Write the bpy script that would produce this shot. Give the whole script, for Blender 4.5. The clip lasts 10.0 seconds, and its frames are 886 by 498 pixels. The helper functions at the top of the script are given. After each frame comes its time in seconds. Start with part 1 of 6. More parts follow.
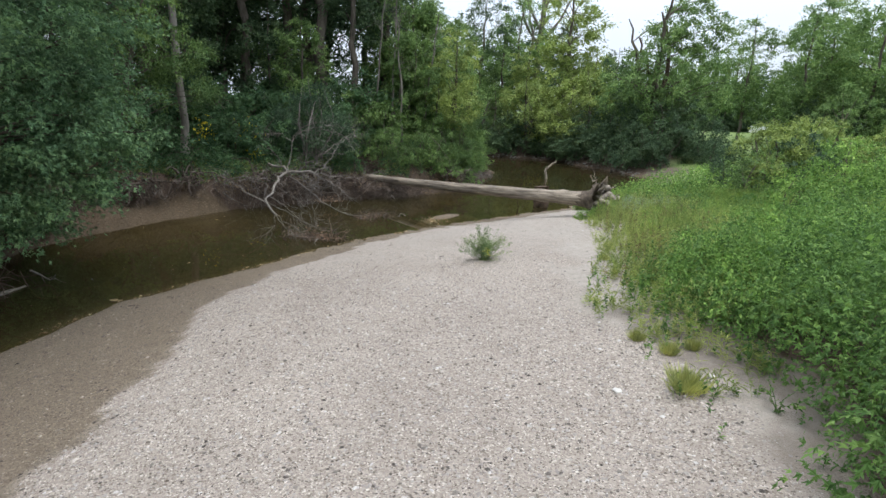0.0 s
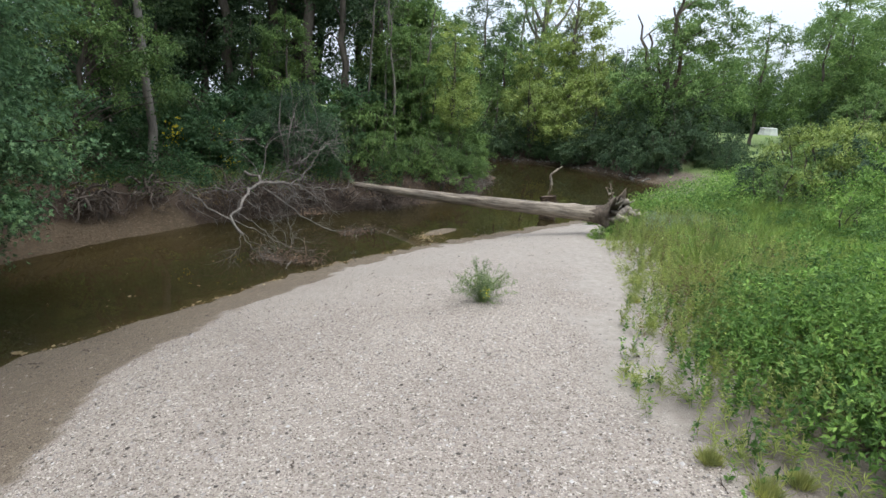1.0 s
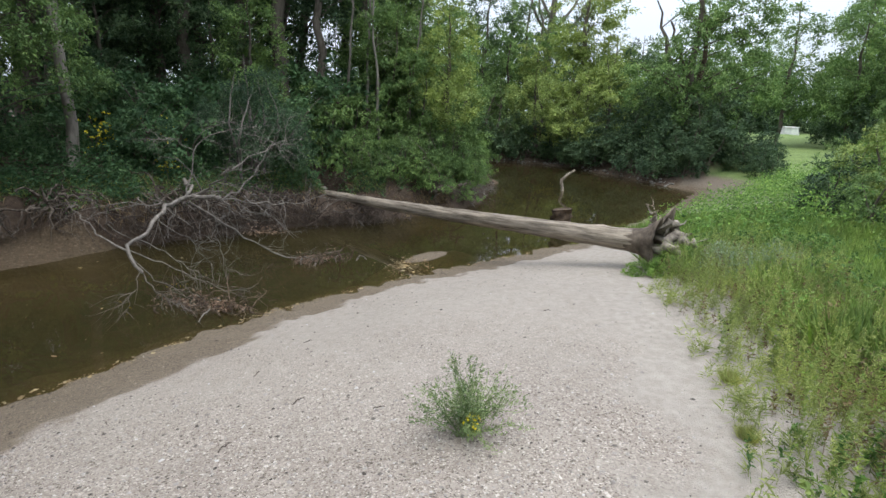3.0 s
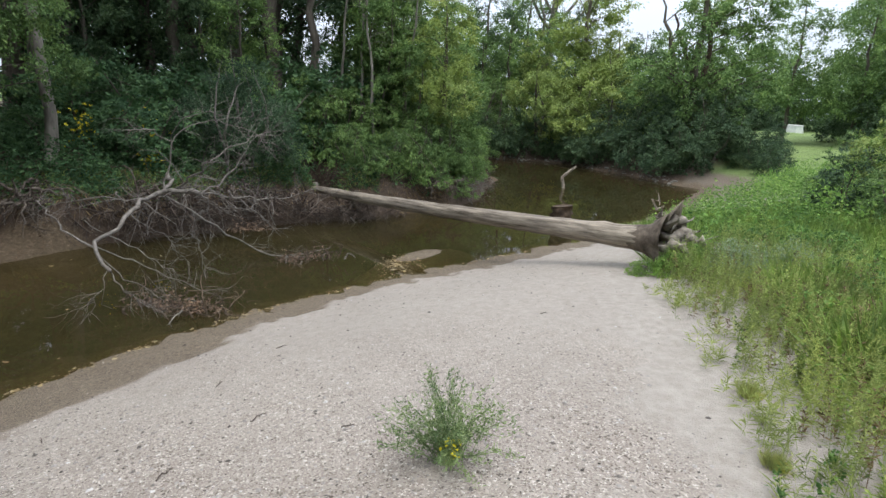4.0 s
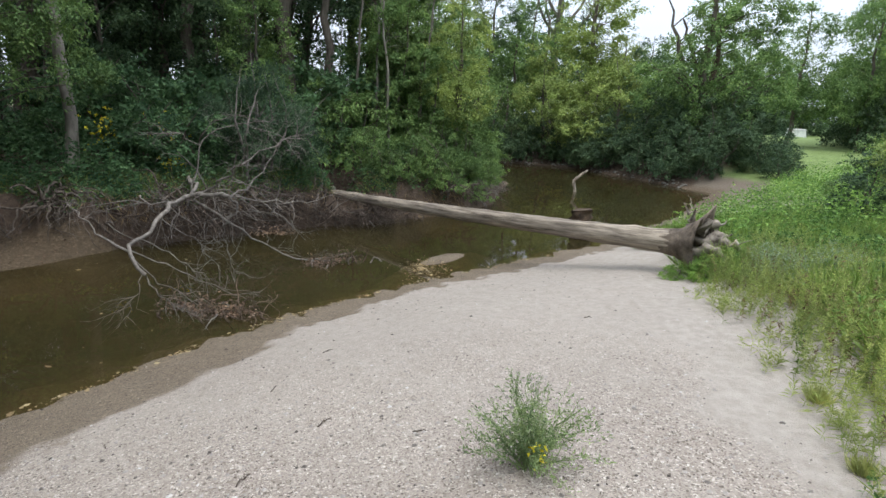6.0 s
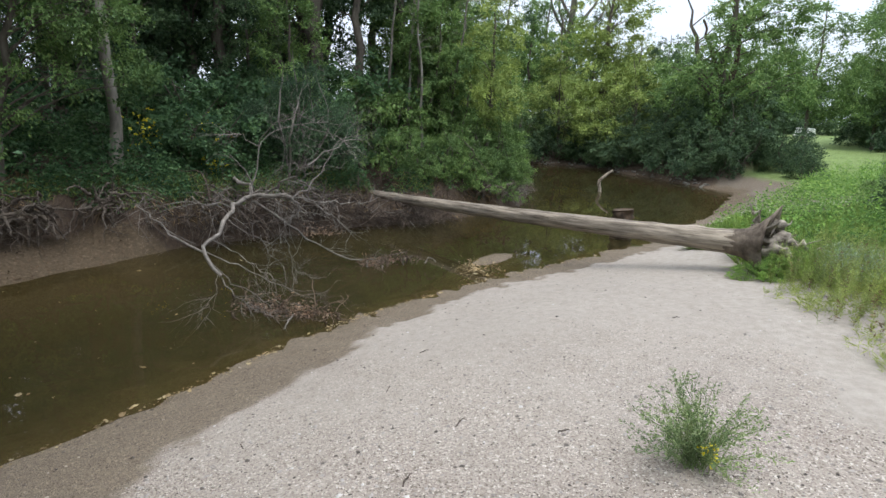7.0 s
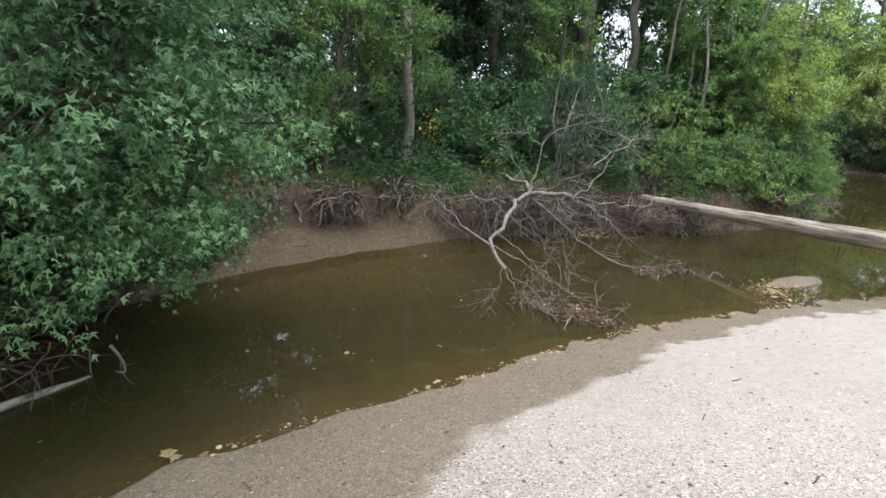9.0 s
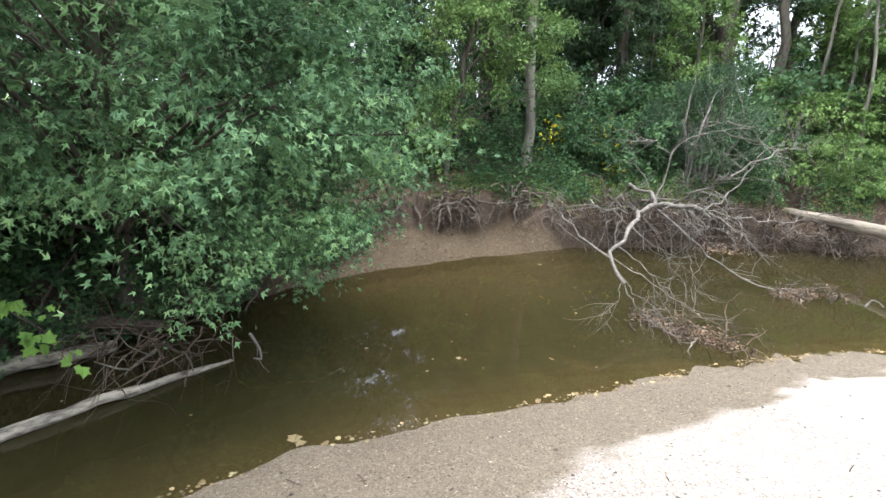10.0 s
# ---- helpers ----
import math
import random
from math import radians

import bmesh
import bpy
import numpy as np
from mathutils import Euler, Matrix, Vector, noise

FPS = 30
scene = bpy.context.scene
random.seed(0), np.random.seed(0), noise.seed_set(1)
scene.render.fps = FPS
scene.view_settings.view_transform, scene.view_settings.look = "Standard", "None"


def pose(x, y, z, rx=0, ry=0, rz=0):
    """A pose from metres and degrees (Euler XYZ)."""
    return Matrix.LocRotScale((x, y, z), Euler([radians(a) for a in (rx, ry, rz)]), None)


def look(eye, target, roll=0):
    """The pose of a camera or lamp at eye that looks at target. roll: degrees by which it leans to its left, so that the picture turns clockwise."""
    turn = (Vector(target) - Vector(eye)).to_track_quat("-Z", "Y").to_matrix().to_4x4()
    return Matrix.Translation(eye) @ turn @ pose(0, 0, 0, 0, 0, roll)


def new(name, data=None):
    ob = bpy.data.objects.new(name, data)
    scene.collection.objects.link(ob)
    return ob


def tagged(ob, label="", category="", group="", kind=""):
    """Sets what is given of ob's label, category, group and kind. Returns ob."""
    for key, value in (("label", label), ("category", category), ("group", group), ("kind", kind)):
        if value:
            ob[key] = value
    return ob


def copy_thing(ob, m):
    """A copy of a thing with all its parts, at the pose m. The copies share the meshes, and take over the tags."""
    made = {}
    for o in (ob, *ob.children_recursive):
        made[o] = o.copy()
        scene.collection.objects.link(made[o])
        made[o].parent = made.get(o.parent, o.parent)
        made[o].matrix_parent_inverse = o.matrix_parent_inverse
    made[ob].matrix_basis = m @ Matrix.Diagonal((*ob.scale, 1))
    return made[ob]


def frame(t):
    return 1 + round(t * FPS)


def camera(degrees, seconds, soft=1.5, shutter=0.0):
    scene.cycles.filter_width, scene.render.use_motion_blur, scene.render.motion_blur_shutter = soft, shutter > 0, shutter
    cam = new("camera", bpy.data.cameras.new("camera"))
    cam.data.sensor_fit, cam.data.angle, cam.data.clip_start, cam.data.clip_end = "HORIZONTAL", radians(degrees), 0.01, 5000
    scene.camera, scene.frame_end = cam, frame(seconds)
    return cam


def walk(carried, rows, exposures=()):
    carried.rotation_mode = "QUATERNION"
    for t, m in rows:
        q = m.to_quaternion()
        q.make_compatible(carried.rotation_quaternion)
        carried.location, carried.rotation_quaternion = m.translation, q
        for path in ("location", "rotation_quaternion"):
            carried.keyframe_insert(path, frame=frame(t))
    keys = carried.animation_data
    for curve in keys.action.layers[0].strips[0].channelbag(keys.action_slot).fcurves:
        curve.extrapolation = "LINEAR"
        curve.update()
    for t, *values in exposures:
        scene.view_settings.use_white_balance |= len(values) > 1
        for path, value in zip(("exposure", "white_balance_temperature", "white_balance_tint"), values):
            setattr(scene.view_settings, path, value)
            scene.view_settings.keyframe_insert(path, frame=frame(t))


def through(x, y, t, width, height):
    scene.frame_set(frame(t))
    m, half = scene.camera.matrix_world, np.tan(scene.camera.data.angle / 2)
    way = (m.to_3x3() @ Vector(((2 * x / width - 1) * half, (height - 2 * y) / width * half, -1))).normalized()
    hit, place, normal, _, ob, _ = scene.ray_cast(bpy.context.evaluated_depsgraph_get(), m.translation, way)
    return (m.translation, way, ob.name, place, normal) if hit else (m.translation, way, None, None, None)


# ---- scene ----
cam = camera(78.1, 10.0)
METRES, EYE, TILT, LEAN, TURN = 9.0, 3.5, 3.15, 0.0, 0.0
ROWS = [
    (0.0, 0.0, 0.0, 0.0, 0.75, -17.65, -2.35),
    (0.5, 0.0095, 0.1136, -0.0038, 0.81, -17.61, -2.34),
    (1.0, 0.0191, 0.2268, -0.0081, 0.92, -17.58, -2.3),
    (1.5, 0.0289, 0.335, -0.0159, 0.99, -17.59, -2.32),
    (2.0, 0.0386, 0.4412, -0.0251, 1.05, -17.6, -2.35),
    (2.5, 0.048, 0.5464, -0.0359, 1.17, -17.59, -2.25),
    (4.0, 0.0777, 0.6872, -0.0725, 1.52, -17.72, -2.27),
    (4.5, 0.0802, 0.6905, -0.0742, 1.47, -17.56, -2.25),
    (5.0, 0.0784, 0.6911, -0.0749, 1.44, -17.39, -2.35),
    (6.5, -0.0421, 0.6844, -0.0755, 1.36, -17.33, -2.3),
    (7.0, -0.1073, 0.6807, -0.0771, 1.36, -17.38, -2.25),
    (7.5, -0.1655, 0.6766, -0.0827, 3.51, -17.7, -1.84),
    (8.0, -0.1888, 0.6782, -0.0893, 11.17, -17.7, -1.55),
    (8.5, -0.1954, 0.6825, -0.0908, 19.73, -17.73, -0.73),
    (9.0, -0.1983, 0.6835, -0.0886, 25.67, -17.67, -0.17),
    (9.5, -0.2004, 0.6826, -0.0835, 32.32, -17.54, 0.44),
    (10.0, -0.2, 0.6805, -0.0776, 37.8, -17.36, 0.91),
]
walk(cam, [(t, pose(0, 0, EYE, TILT, LEAN, TURN) @ pose(METRES * x, METRES * y, METRES * z, 90 + pitch, roll, yaw)) for t, x, y, z, yaw, pitch, roll in ROWS],
     [(0.0, 0.0), (7.5, 0.08), (8.5, 0.38), (9.0, 0.68), (9.5, 1.02), (10.0, 1.32)])

# ---- light: overcast daylight ----
world = bpy.data.worlds.new("world")
scene.world = world
world.use_nodes = True
wn, wl = world.node_tree.nodes, world.node_tree.links
wn.clear()
sky = wn.new("ShaderNodeTexSky")
sky.sky_type, sky.sun_disc = "NISHITA", False
sky.sun_elevation, sky.sun_rotation = radians(82), radians(151)
sky.dust_density, sky.air_density = 4.0, 1.0
cloud = wn.new("ShaderNodeMix")
cloud.data_type = "RGBA"
cloud.inputs[0].default_value = 0.75
wl.new(sky.outputs[0], cloud.inputs[6])
cloud.inputs[7].default_value = (10.4, 11.5, 13.2, 1)
back = wn.new("ShaderNodeBackground")
back.inputs[1].default_value = 0.215
wout = wn.new("ShaderNodeOutputWorld")
# an overcast sky is about three times brighter overhead than at the horizon
way = wn.new("ShaderNodeSeparateXYZ")
wl.new(wn.new("ShaderNodeTexCoord").outputs["Generated"], way.inputs[0])
rise = wn.new("ShaderNodeMapRange")
rise.inputs[3].default_value, rise.inputs[4].default_value = 0.40, 1.30
wl.new(way.outputs[2], rise.inputs[0])
dome = wn.new("ShaderNodeVectorMath")
dome.operation = "SCALE"
wl.new(cloud.outputs[2], dome.inputs[0])
wl.new(rise.outputs[0], dome.inputs[3])
wl.new(dome.outputs[0], back.inputs[0])
wl.new(back.outputs[0], wout.inputs[0])
sun = new("sun", bpy.data.lights.new("sun", "SUN"))
sun.data.energy, sun.data.angle, sun.data.color = 1.5, radians(40), (1.0, 0.95, 0.88)
sun.matrix_world = look((1.4, -2.6, 22), (0, 0, 0))

# ---- materials ----
def shader(name, rough=0.8, spec=0.3):
    m = bpy.data.materials.new(name)
    m.use_nodes = True
    n, l = m.node_tree.nodes, m.node_tree.links
    b = n["Principled BSDF"]
    b.inputs["Roughness"].default_value = rough
    b.inputs["Specular IOR Level"].default_value = spec
    return m, n, l, b


def ramp(n, l, source, stops):
    r = n.new("ShaderNodeValToRGB")
    while len(r.color_ramp.elements) < len(stops):
        r.color_ramp.elements.new(0.5)
    for e, (at, c) in zip(r.color_ramp.elements, stops):
        e.position, e.color = at, (*c, 1)
    l.new(source, r.inputs[0])
    return r.outputs[0]


def grain(n, l, scale, detail=4.0, rough=0.6, stretch=None):
    t = n.new("ShaderNodeTexCoord")
    g = n.new("ShaderNodeTexNoise")
    g.inputs["Scale"].default_value, g.inputs["Detail"].default_value, g.inputs["Roughness"].default_value = scale, detail, rough
    if stretch:
        p = n.new("ShaderNodeMapping")
        p.inputs["Scale"].default_value = stretch
        l.new(t.outputs["Object"], p.inputs[0])
        l.new(p.outputs[0], g.inputs[0])
    else:
        l.new(t.outputs["Object"], g.inputs[0])
    return g.outputs[0]


def mixed(n, l, factor, a, b, kind="MIX"):
    x = n.new("ShaderNodeMix")
    x.data_type, x.blend_type = "RGBA", kind
    for k, v in ((0, factor), (6, a), (7, b)):
        if hasattr(v, "is_linked"):
            l.new(v, x.inputs[k])
        else:
            x.inputs[k].default_value = v if k == 0 else (*v, 1)
    return x.outputs[2]


def bumped(n, l, b, height, strength, distance):
    u = n.new("ShaderNodeBump")
    u.inputs["Strength"].default_value, u.inputs["Distance"].default_value = strength, distance
    l.new(height, u.inputs["Height"])
    l.new(u.outputs[0], b.inputs["Normal"])


def leaf_material(name, dark, mid, light, through=0.26, patch=0.5):
    """Leaves that differ one by one and in larger patches, and let some light through."""
    m, n, l, b = shader(name, 0.6, 0.2)
    geo = n.new("ShaderNodeNewGeometry")
    dark, light = [[a + (b_ - a) * k for a, b_ in zip(mid, end)] for end, k in ((dark, 0.7), (light, 0.6))]
    one = ramp(n, l, geo.outputs["Random Per Island"], ((0.0, dark), (0.55, mid), (1.0, light)))
    big = ramp(n, l, grain(n, l, patch, 4.0, 0.65), ((0.3, (0.46, 0.52, 0.54)), (0.7, (1.42, 1.34, 1.10))))
    colour = mixed(n, l, 1.0, one, big, "MULTIPLY")
    l.new(colour, b.inputs["Base Color"])
    t = n.new("ShaderNodeBsdfTranslucent")
    l.new(colour, t.inputs[0])
    x = n.new("ShaderNodeMixShader")
    x.inputs[0].default_value = through
    l.new(b.outputs[0], x.inputs[1])
    l.new(t.outputs[0], x.inputs[2])
    l.new(x.outputs[0], n["Material Output"].inputs[0])
    return m


def bark_material(name, a, b_, scale=6.0, stretch=(1, 1, 0.25), rough=0.85, sticks=False):
    m, n, l, b = shader(name, rough, 0.2)
    g = grain(n, l, scale, 6.0, 0.65, stretch)
    patch = grain(n, l, 1.1, 3.0)
    c = ramp(n, l, g, ((0.3, a), (0.7, b_)))
    c = mixed(n, l, 1.0, c, ramp(n, l, patch, ((0.3, (0.7, 0.7, 0.7)), (0.7, (1.15, 1.15, 1.1)))), "MULTIPLY")
    if sticks:
        geo = n.new("ShaderNodeNewGeometry")
        c = mixed(n, l, 1.0, c, ramp(n, l, geo.outputs["Random Per Island"], ((0.0, (0.45, 0.43, 0.43)), (0.6, (1.0, 0.99, 0.99)), (1.0, (1.9, 1.9, 1.9)))), "MULTIPLY")
    l.new(c, b.inputs["Base Color"])
    bumped(n, l, b, g, 0.7, 0.02)
    return m


def ground_material():
    """Gravel, sand, mud and soil, told apart by the sheet's own masks."""
    m, n, l, b = shader("ground_gravel", 0.9, 0.2)
    co = n.new("ShaderNodeTexCoord").outputs["Object"]

    def stones(scale):
        v = n.new("ShaderNodeTexVoronoi")
        v.inputs["Scale"].default_value = scale
        l.new(co, v.inputs[0])
        return v
    fine, coarse = stones(85.0), stones(40.0)
    sep = n.new("ShaderNodeSeparateColor")
    l.new(fine.outputs["Color"], sep.inputs[0])
    sep2 = n.new("ShaderNodeSeparateColor")
    l.new(coarse.outputs["Color"], sep2.inputs[0])
    peb = ramp(n, l, sep.outputs[0], ((0.0, (0.075, 0.064, 0.056)), (0.14, (0.210, 0.190, 0.170)), (0.5, (0.290, 0.267, 0.242)), (0.88, (0.350, 0.322, 0.294)), (1.0, (0.56, 0.535, 0.505))))
    peb2 = ramp(n, l, sep2.outputs[1], ((0.0, (0.08, 0.068, 0.058)), (0.10, (0.22, 0.200, 0.178)), (0.5, (0.295, 0.272, 0.247)), (0.9, (0.345, 0.318, 0.291)), (1.0, (0.54, 0.515, 0.49))))
    which = ramp(n, l, grain(n, l, 26.0, 2.0), ((0.50, (0, 0, 0)), (0.56, (1, 1, 1))))
    gravel = mixed(n, l, which, peb, peb2)
    tone = ramp(n, l, grain(n, l, 0.6, 5.0), ((0.3, (0.92, 0.86, 0.80)), (0.7, (1.12, 1.06, 0.99))))
    gravel = mixed(n, l, 1.0, gravel, tone, "MULTIPLY")
    sand = ramp(n, l, grain(n, l, 9.0, 8.0, 0.7), ((0.3, (0.270, 0.238, 0.202)), (0.7, (0.385, 0.348, 0.304))))
    wet = ramp(n, l, grain(n, l, 30.0, 6.0, 0.75), ((0.3, (0.115, 0.098, 0.078)), (0.6, (0.18, 0.155, 0.125)), (0.75, (0.28, 0.245, 0.20))))
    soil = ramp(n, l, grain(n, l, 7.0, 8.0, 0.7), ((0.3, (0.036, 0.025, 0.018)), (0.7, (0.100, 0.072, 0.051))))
    turf = ramp(n, l, grain(n, l, 3.0, 8.0, 0.7), ((0.3, (0.10, 0.15, 0.045)), (0.7, (0.21, 0.28, 0.10))))

    def mask(name):
        a = n.new("ShaderNodeAttribute")
        a.attribute_name = name
        return a.outputs["Fac"]
    c = mixed(n, l, mask("sand"), gravel, sand)
    c = mixed(n, l, mask("wet"), c, mixed(n, l, 0.72, wet, mixed(n, l, 1.0, gravel, (0.52, 0.47, 0.385), "MULTIPLY")))
    mud = ramp(n, l, grain(n, l, 14.0, 8.0, 0.75), ((0.3, (0.045, 0.033, 0.020)), (0.55, (0.100, 0.074, 0.047)), (0.75, (0.23, 0.18, 0.125))))
    c = mixed(n, l, mask("mud"), c, mud)
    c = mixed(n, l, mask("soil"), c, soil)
    c = mixed(n, l, mask("turf"), c, turf)
    # bed colour darkened with depth, for the light that deep water takes
    depth_dark = ramp(n, l, grain(n, l, 1.5, 6.0, 0.7), ((0.3, (0.024, 0.022, 0.009)), (0.7, (0.050, 0.041, 0.018))))
    c = mixed(n, l, mask("depth_dark"), c, depth_dark)
    l.new(c, b.inputs["Base Color"])
    bumped(n, l, b, fine.outputs["Distance"], 0.9, 0.012)
    return m


def water_material():
    """Still, silty creek water: a thin olive body over the bed, under a smooth mirror surface."""
    m = bpy.data.materials.new("creek_water")
    m.use_nodes = True
    n, l = m.node_tree.nodes, m.node_tree.links
    n.remove(n["Principled BSDF"])
    c = ramp(n, l, grain(n, l, 0.25, 3.0), ((0.35, (0.041, 0.038, 0.015)), (0.7, (0.066, 0.053, 0.024))))
    body, clear, under = n.new("ShaderNodeBsdfDiffuse"), n.new("ShaderNodeBsdfTransparent"), n.new("ShaderNodeMixShader")
    clear.inputs[0].default_value = (0.80, 0.70, 0.46, 1)
    l.new(c, body.inputs[0])
    under.inputs[0].default_value = 0.45
    l.new(clear.outputs[0], under.inputs[1])
    l.new(body.outputs[0], under.inputs[2])
    relief = n.new("ShaderNodeBump")
    relief.inputs["Strength"].default_value, relief.inputs["Distance"].default_value = 0.012, 0.02
    l.new(grain(n, l, 2.2, 2.0, 0.4, (1.0, 0.6, 1.0)), relief.inputs["Height"])
    gloss, edge, top = n.new("ShaderNodeBsdfGlossy"), n.new("ShaderNodeFresnel"), n.new("ShaderNodeMixShader")
    gloss.inputs["Roughness"].default_value = 0.015
    edge.inputs[0].default_value = 1.40
    for node in (gloss, edge):
        l.new(relief.outputs[0], node.inputs["Normal"])
    l.new(edge.outputs[0], top.inputs[0])
    l.new(under.outputs[0], top.inputs[1])
    l.new(gloss.outputs[0], top.inputs[2])
    l.new(top.outputs[0], n["Material Output"].inputs[0])
    return m


GROUND, WATER = ground_material(), water_material()
BARK = bark_material("tree_bark", (0.055, 0.045, 0.035), (0.17, 0.145, 0.12))
PALE_BARK = bark_material("pale_bark", (0.111, 0.098, 0.081), (0.255, 0.234, 0.204))
DRIFT = bark_material("weathered_wood", (0.062, 0.048, 0.036), (0.42, 0.362, 0.296), 16.0, (1.0, 1.0, 0.07))
GREY_WOOD = bark_material("grey_dead_wood", (0.080, 0.070, 0.062), (0.275, 0.248, 0.222), 12.0, (1, 1, 1))
TWIG = bark_material("brown_twigs", (0.044, 0.034, 0.028), (0.132, 0.104, 0.086), 14.0, (1, 1, 1), sticks=True)
ROOT = bark_material("bare_root_wood", (0.045, 0.035, 0.028), (0.155, 0.128, 0.106), 14.0, (1, 1, 1))
DRIFTWIG = bark_material("drifted_twigs", (0.05, 0.036, 0.028), (0.16, 0.12, 0.092), 14.0, (1, 1, 1), sticks=True)
ROT = bark_material("dark_rotten_wood", (0.035, 0.026, 0.02), (0.13, 0.09, 0.06), 9.0, (1, 1, 1))
MAPLE = leaf_material("maple_leaves", (0.050, 0.104, 0.058), (0.136, 0.250, 0.132), (0.26, 0.395, 0.20), 0.22)
# canopy shade put into this leaf colour; lit trees get the lighter set below
SHADED_FOREST = leaf_material("shaded_forest_leaves", (0.032, 0.064, 0.036), (0.080, 0.138, 0.073), (0.160, 0.235, 0.118), 0.34)
YELLOW = leaf_material("yellow_green_leaves", (0.13, 0.19, 0.058), (0.265, 0.355, 0.10), (0.45, 0.52, 0.18))
WILLOW = leaf_material("willow_leaves", (0.075, 0.140, 0.050), (0.140, 0.235, 0.080), (0.25, 0.34, 0.12))
SALLOW = leaf_material("sallow_leaves", (0.105, 0.160, 0.048), (0.23, 0.315, 0.09), (0.40, 0.46, 0.16))
# lighter counterpart of the forest leaves, for trees standing in open light
LIT_TREE = leaf_material("lit_tree_leaves", (0.070, 0.135, 0.050), (0.165, 0.275, 0.095), (0.30, 0.41, 0.15), 0.34)
VINE = leaf_material("vine_leaves", (0.075, 0.150, 0.040), (0.215, 0.375, 0.095), (0.45, 0.60, 0.20), 0.4, 0.9)
HERB = leaf_material("pale_herb_leaves", (0.20, 0.26, 0.085), (0.34, 0.41, 0.14), (0.50, 0.53, 0.25), 0.5, 1.2)
GREYLEAF = leaf_material("grey_green_leaves", (0.030, 0.062, 0.038), (0.070, 0.125, 0.074), (0.16, 0.24, 0.15))
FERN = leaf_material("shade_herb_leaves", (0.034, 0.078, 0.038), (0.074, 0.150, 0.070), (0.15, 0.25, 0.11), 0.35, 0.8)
UNDER = leaf_material("undergrowth_leaves", (0.038, 0.086, 0.027), (0.112, 0.218, 0.062), (0.24, 0.37, 0.11), 0.35, 2.2)
GRASS = leaf_material("bright_grass", (0.18, 0.28, 0.075), (0.31, 0.44, 0.14), (0.44, 0.57, 0.23), 0.52, 1.6)
PALE_HERB = leaf_material("pale_feathery_leaves", (0.22, 0.30, 0.20), (0.33, 0.42, 0.29), (0.48, 0.55, 0.42), 0.4, 2.0)
LEAFY = leaf_material("bush_leaves", (0.070, 0.150, 0.042), (0.195, 0.350, 0.090), (0.35, 0.51, 0.15), 0.40, 1.8)
STRAW = leaf_material("dry_leaves", (0.045, 0.028, 0.020), (0.10, 0.064, 0.044), (0.21, 0.155, 0.115), 0.2, 2.0)
WITHERED = leaf_material("withered_leaves", (0.085, 0.055, 0.042), (0.20, 0.135, 0.105), (0.38, 0.29, 0.24), 0.15, 2.5)
THATCH = leaf_material("dry_hanging_grass", (0.075, 0.052, 0.032), (0.20, 0.145, 0.085), (0.36, 0.28, 0.17), 0.2, 2.0)
FLOWER = leaf_material("yellow_flowers", (0.62, 0.52, 0.03), (0.75, 0.66, 0.05), (0.82, 0.76, 0.12), 0.2, 2.0)
FALLEN = leaf_material("fallen_yellow_leaves", (0.11, 0.075, 0.042), (0.25, 0.185, 0.105), (0.45, 0.39, 0.26), 0.1, 2.0)


# ---- mesh helpers ----
def fast_mesh(name, verts, faces, material, smooth=False):
    """A mesh from arrays of points and of equal-sided faces."""
    verts, faces = np.asarray(verts, np.float32), np.asarray(faces, np.int32)
    me = bpy.data.meshes.new(name)
    k = faces.shape[1]
    me.vertices.add(len(verts))
    me.vertices.foreach_set("co", verts.ravel())
    me.loops.add(faces.size)
    me.loops.foreach_set("vertex_index", faces.ravel())
    me.polygons.add(len(faces))
    me.polygons.foreach_set("loop_start", np.arange(0, faces.size, k, dtype=np.int32))
    me.polygons.foreach_set("use_smooth", np.full(len(faces), smooth))
    me.update(calc_edges=True)
    me.materials.append(material)
    return me


def part(name, me, parent, label=""):
    ob = new(name, me)
    ob.parent = parent
    return tagged(ob, label)


def settle(thing, m):
    """Gives a thing whose parts were built in place its own base and turn."""
    thing.matrix_basis = m
    for c in thing.children_recursive:
        c.data.transform(m.inverted())
    return thing


def unit(a):
    return a / np.maximum(np.linalg.norm(a, axis=-1, keepdims=True), 1e-6)


def leaf_arrays(P, D, N, L, W):
    """Folded leaves, two triangles each: base points, ways, normals, lengths, widths."""
    D = unit(D)
    S = unit(np.cross(D, N))
    N = np.cross(S, D)
    L, W = np.broadcast_to(L, len(P))[:, None], np.broadcast_to(W, len(P))[:, None]
    V = np.stack((P, P + D * L * 0.45 + S * W * 0.5 + N * W * 0.18, P + D * L - N * L * 0.12, P + D * L * 0.45 - S * W * 0.5 + N * W * 0.18), 1).reshape(-1, 3)
    i = np.arange(len(P))[:, None] * 4
    return V, np.concatenate((i + [0, 1, 2], i + [0, 2, 3]), 1).reshape(-1, 3)


def far_arrays(P, D, N, L, W):
    """Small leaves of one triangle each, for crowns far from the path."""
    D = unit(D)
    S = unit(np.cross(D, N))
    L, W = np.broadcast_to(L, len(P))[:, None], np.broadcast_to(W, len(P))[:, None]
    V = np.stack((P - S * W * 0.6, P + S * W * 0.6, P + D * L), 1).reshape(-1, 3)
    return V, np.arange(len(V)).reshape(-1, 3)


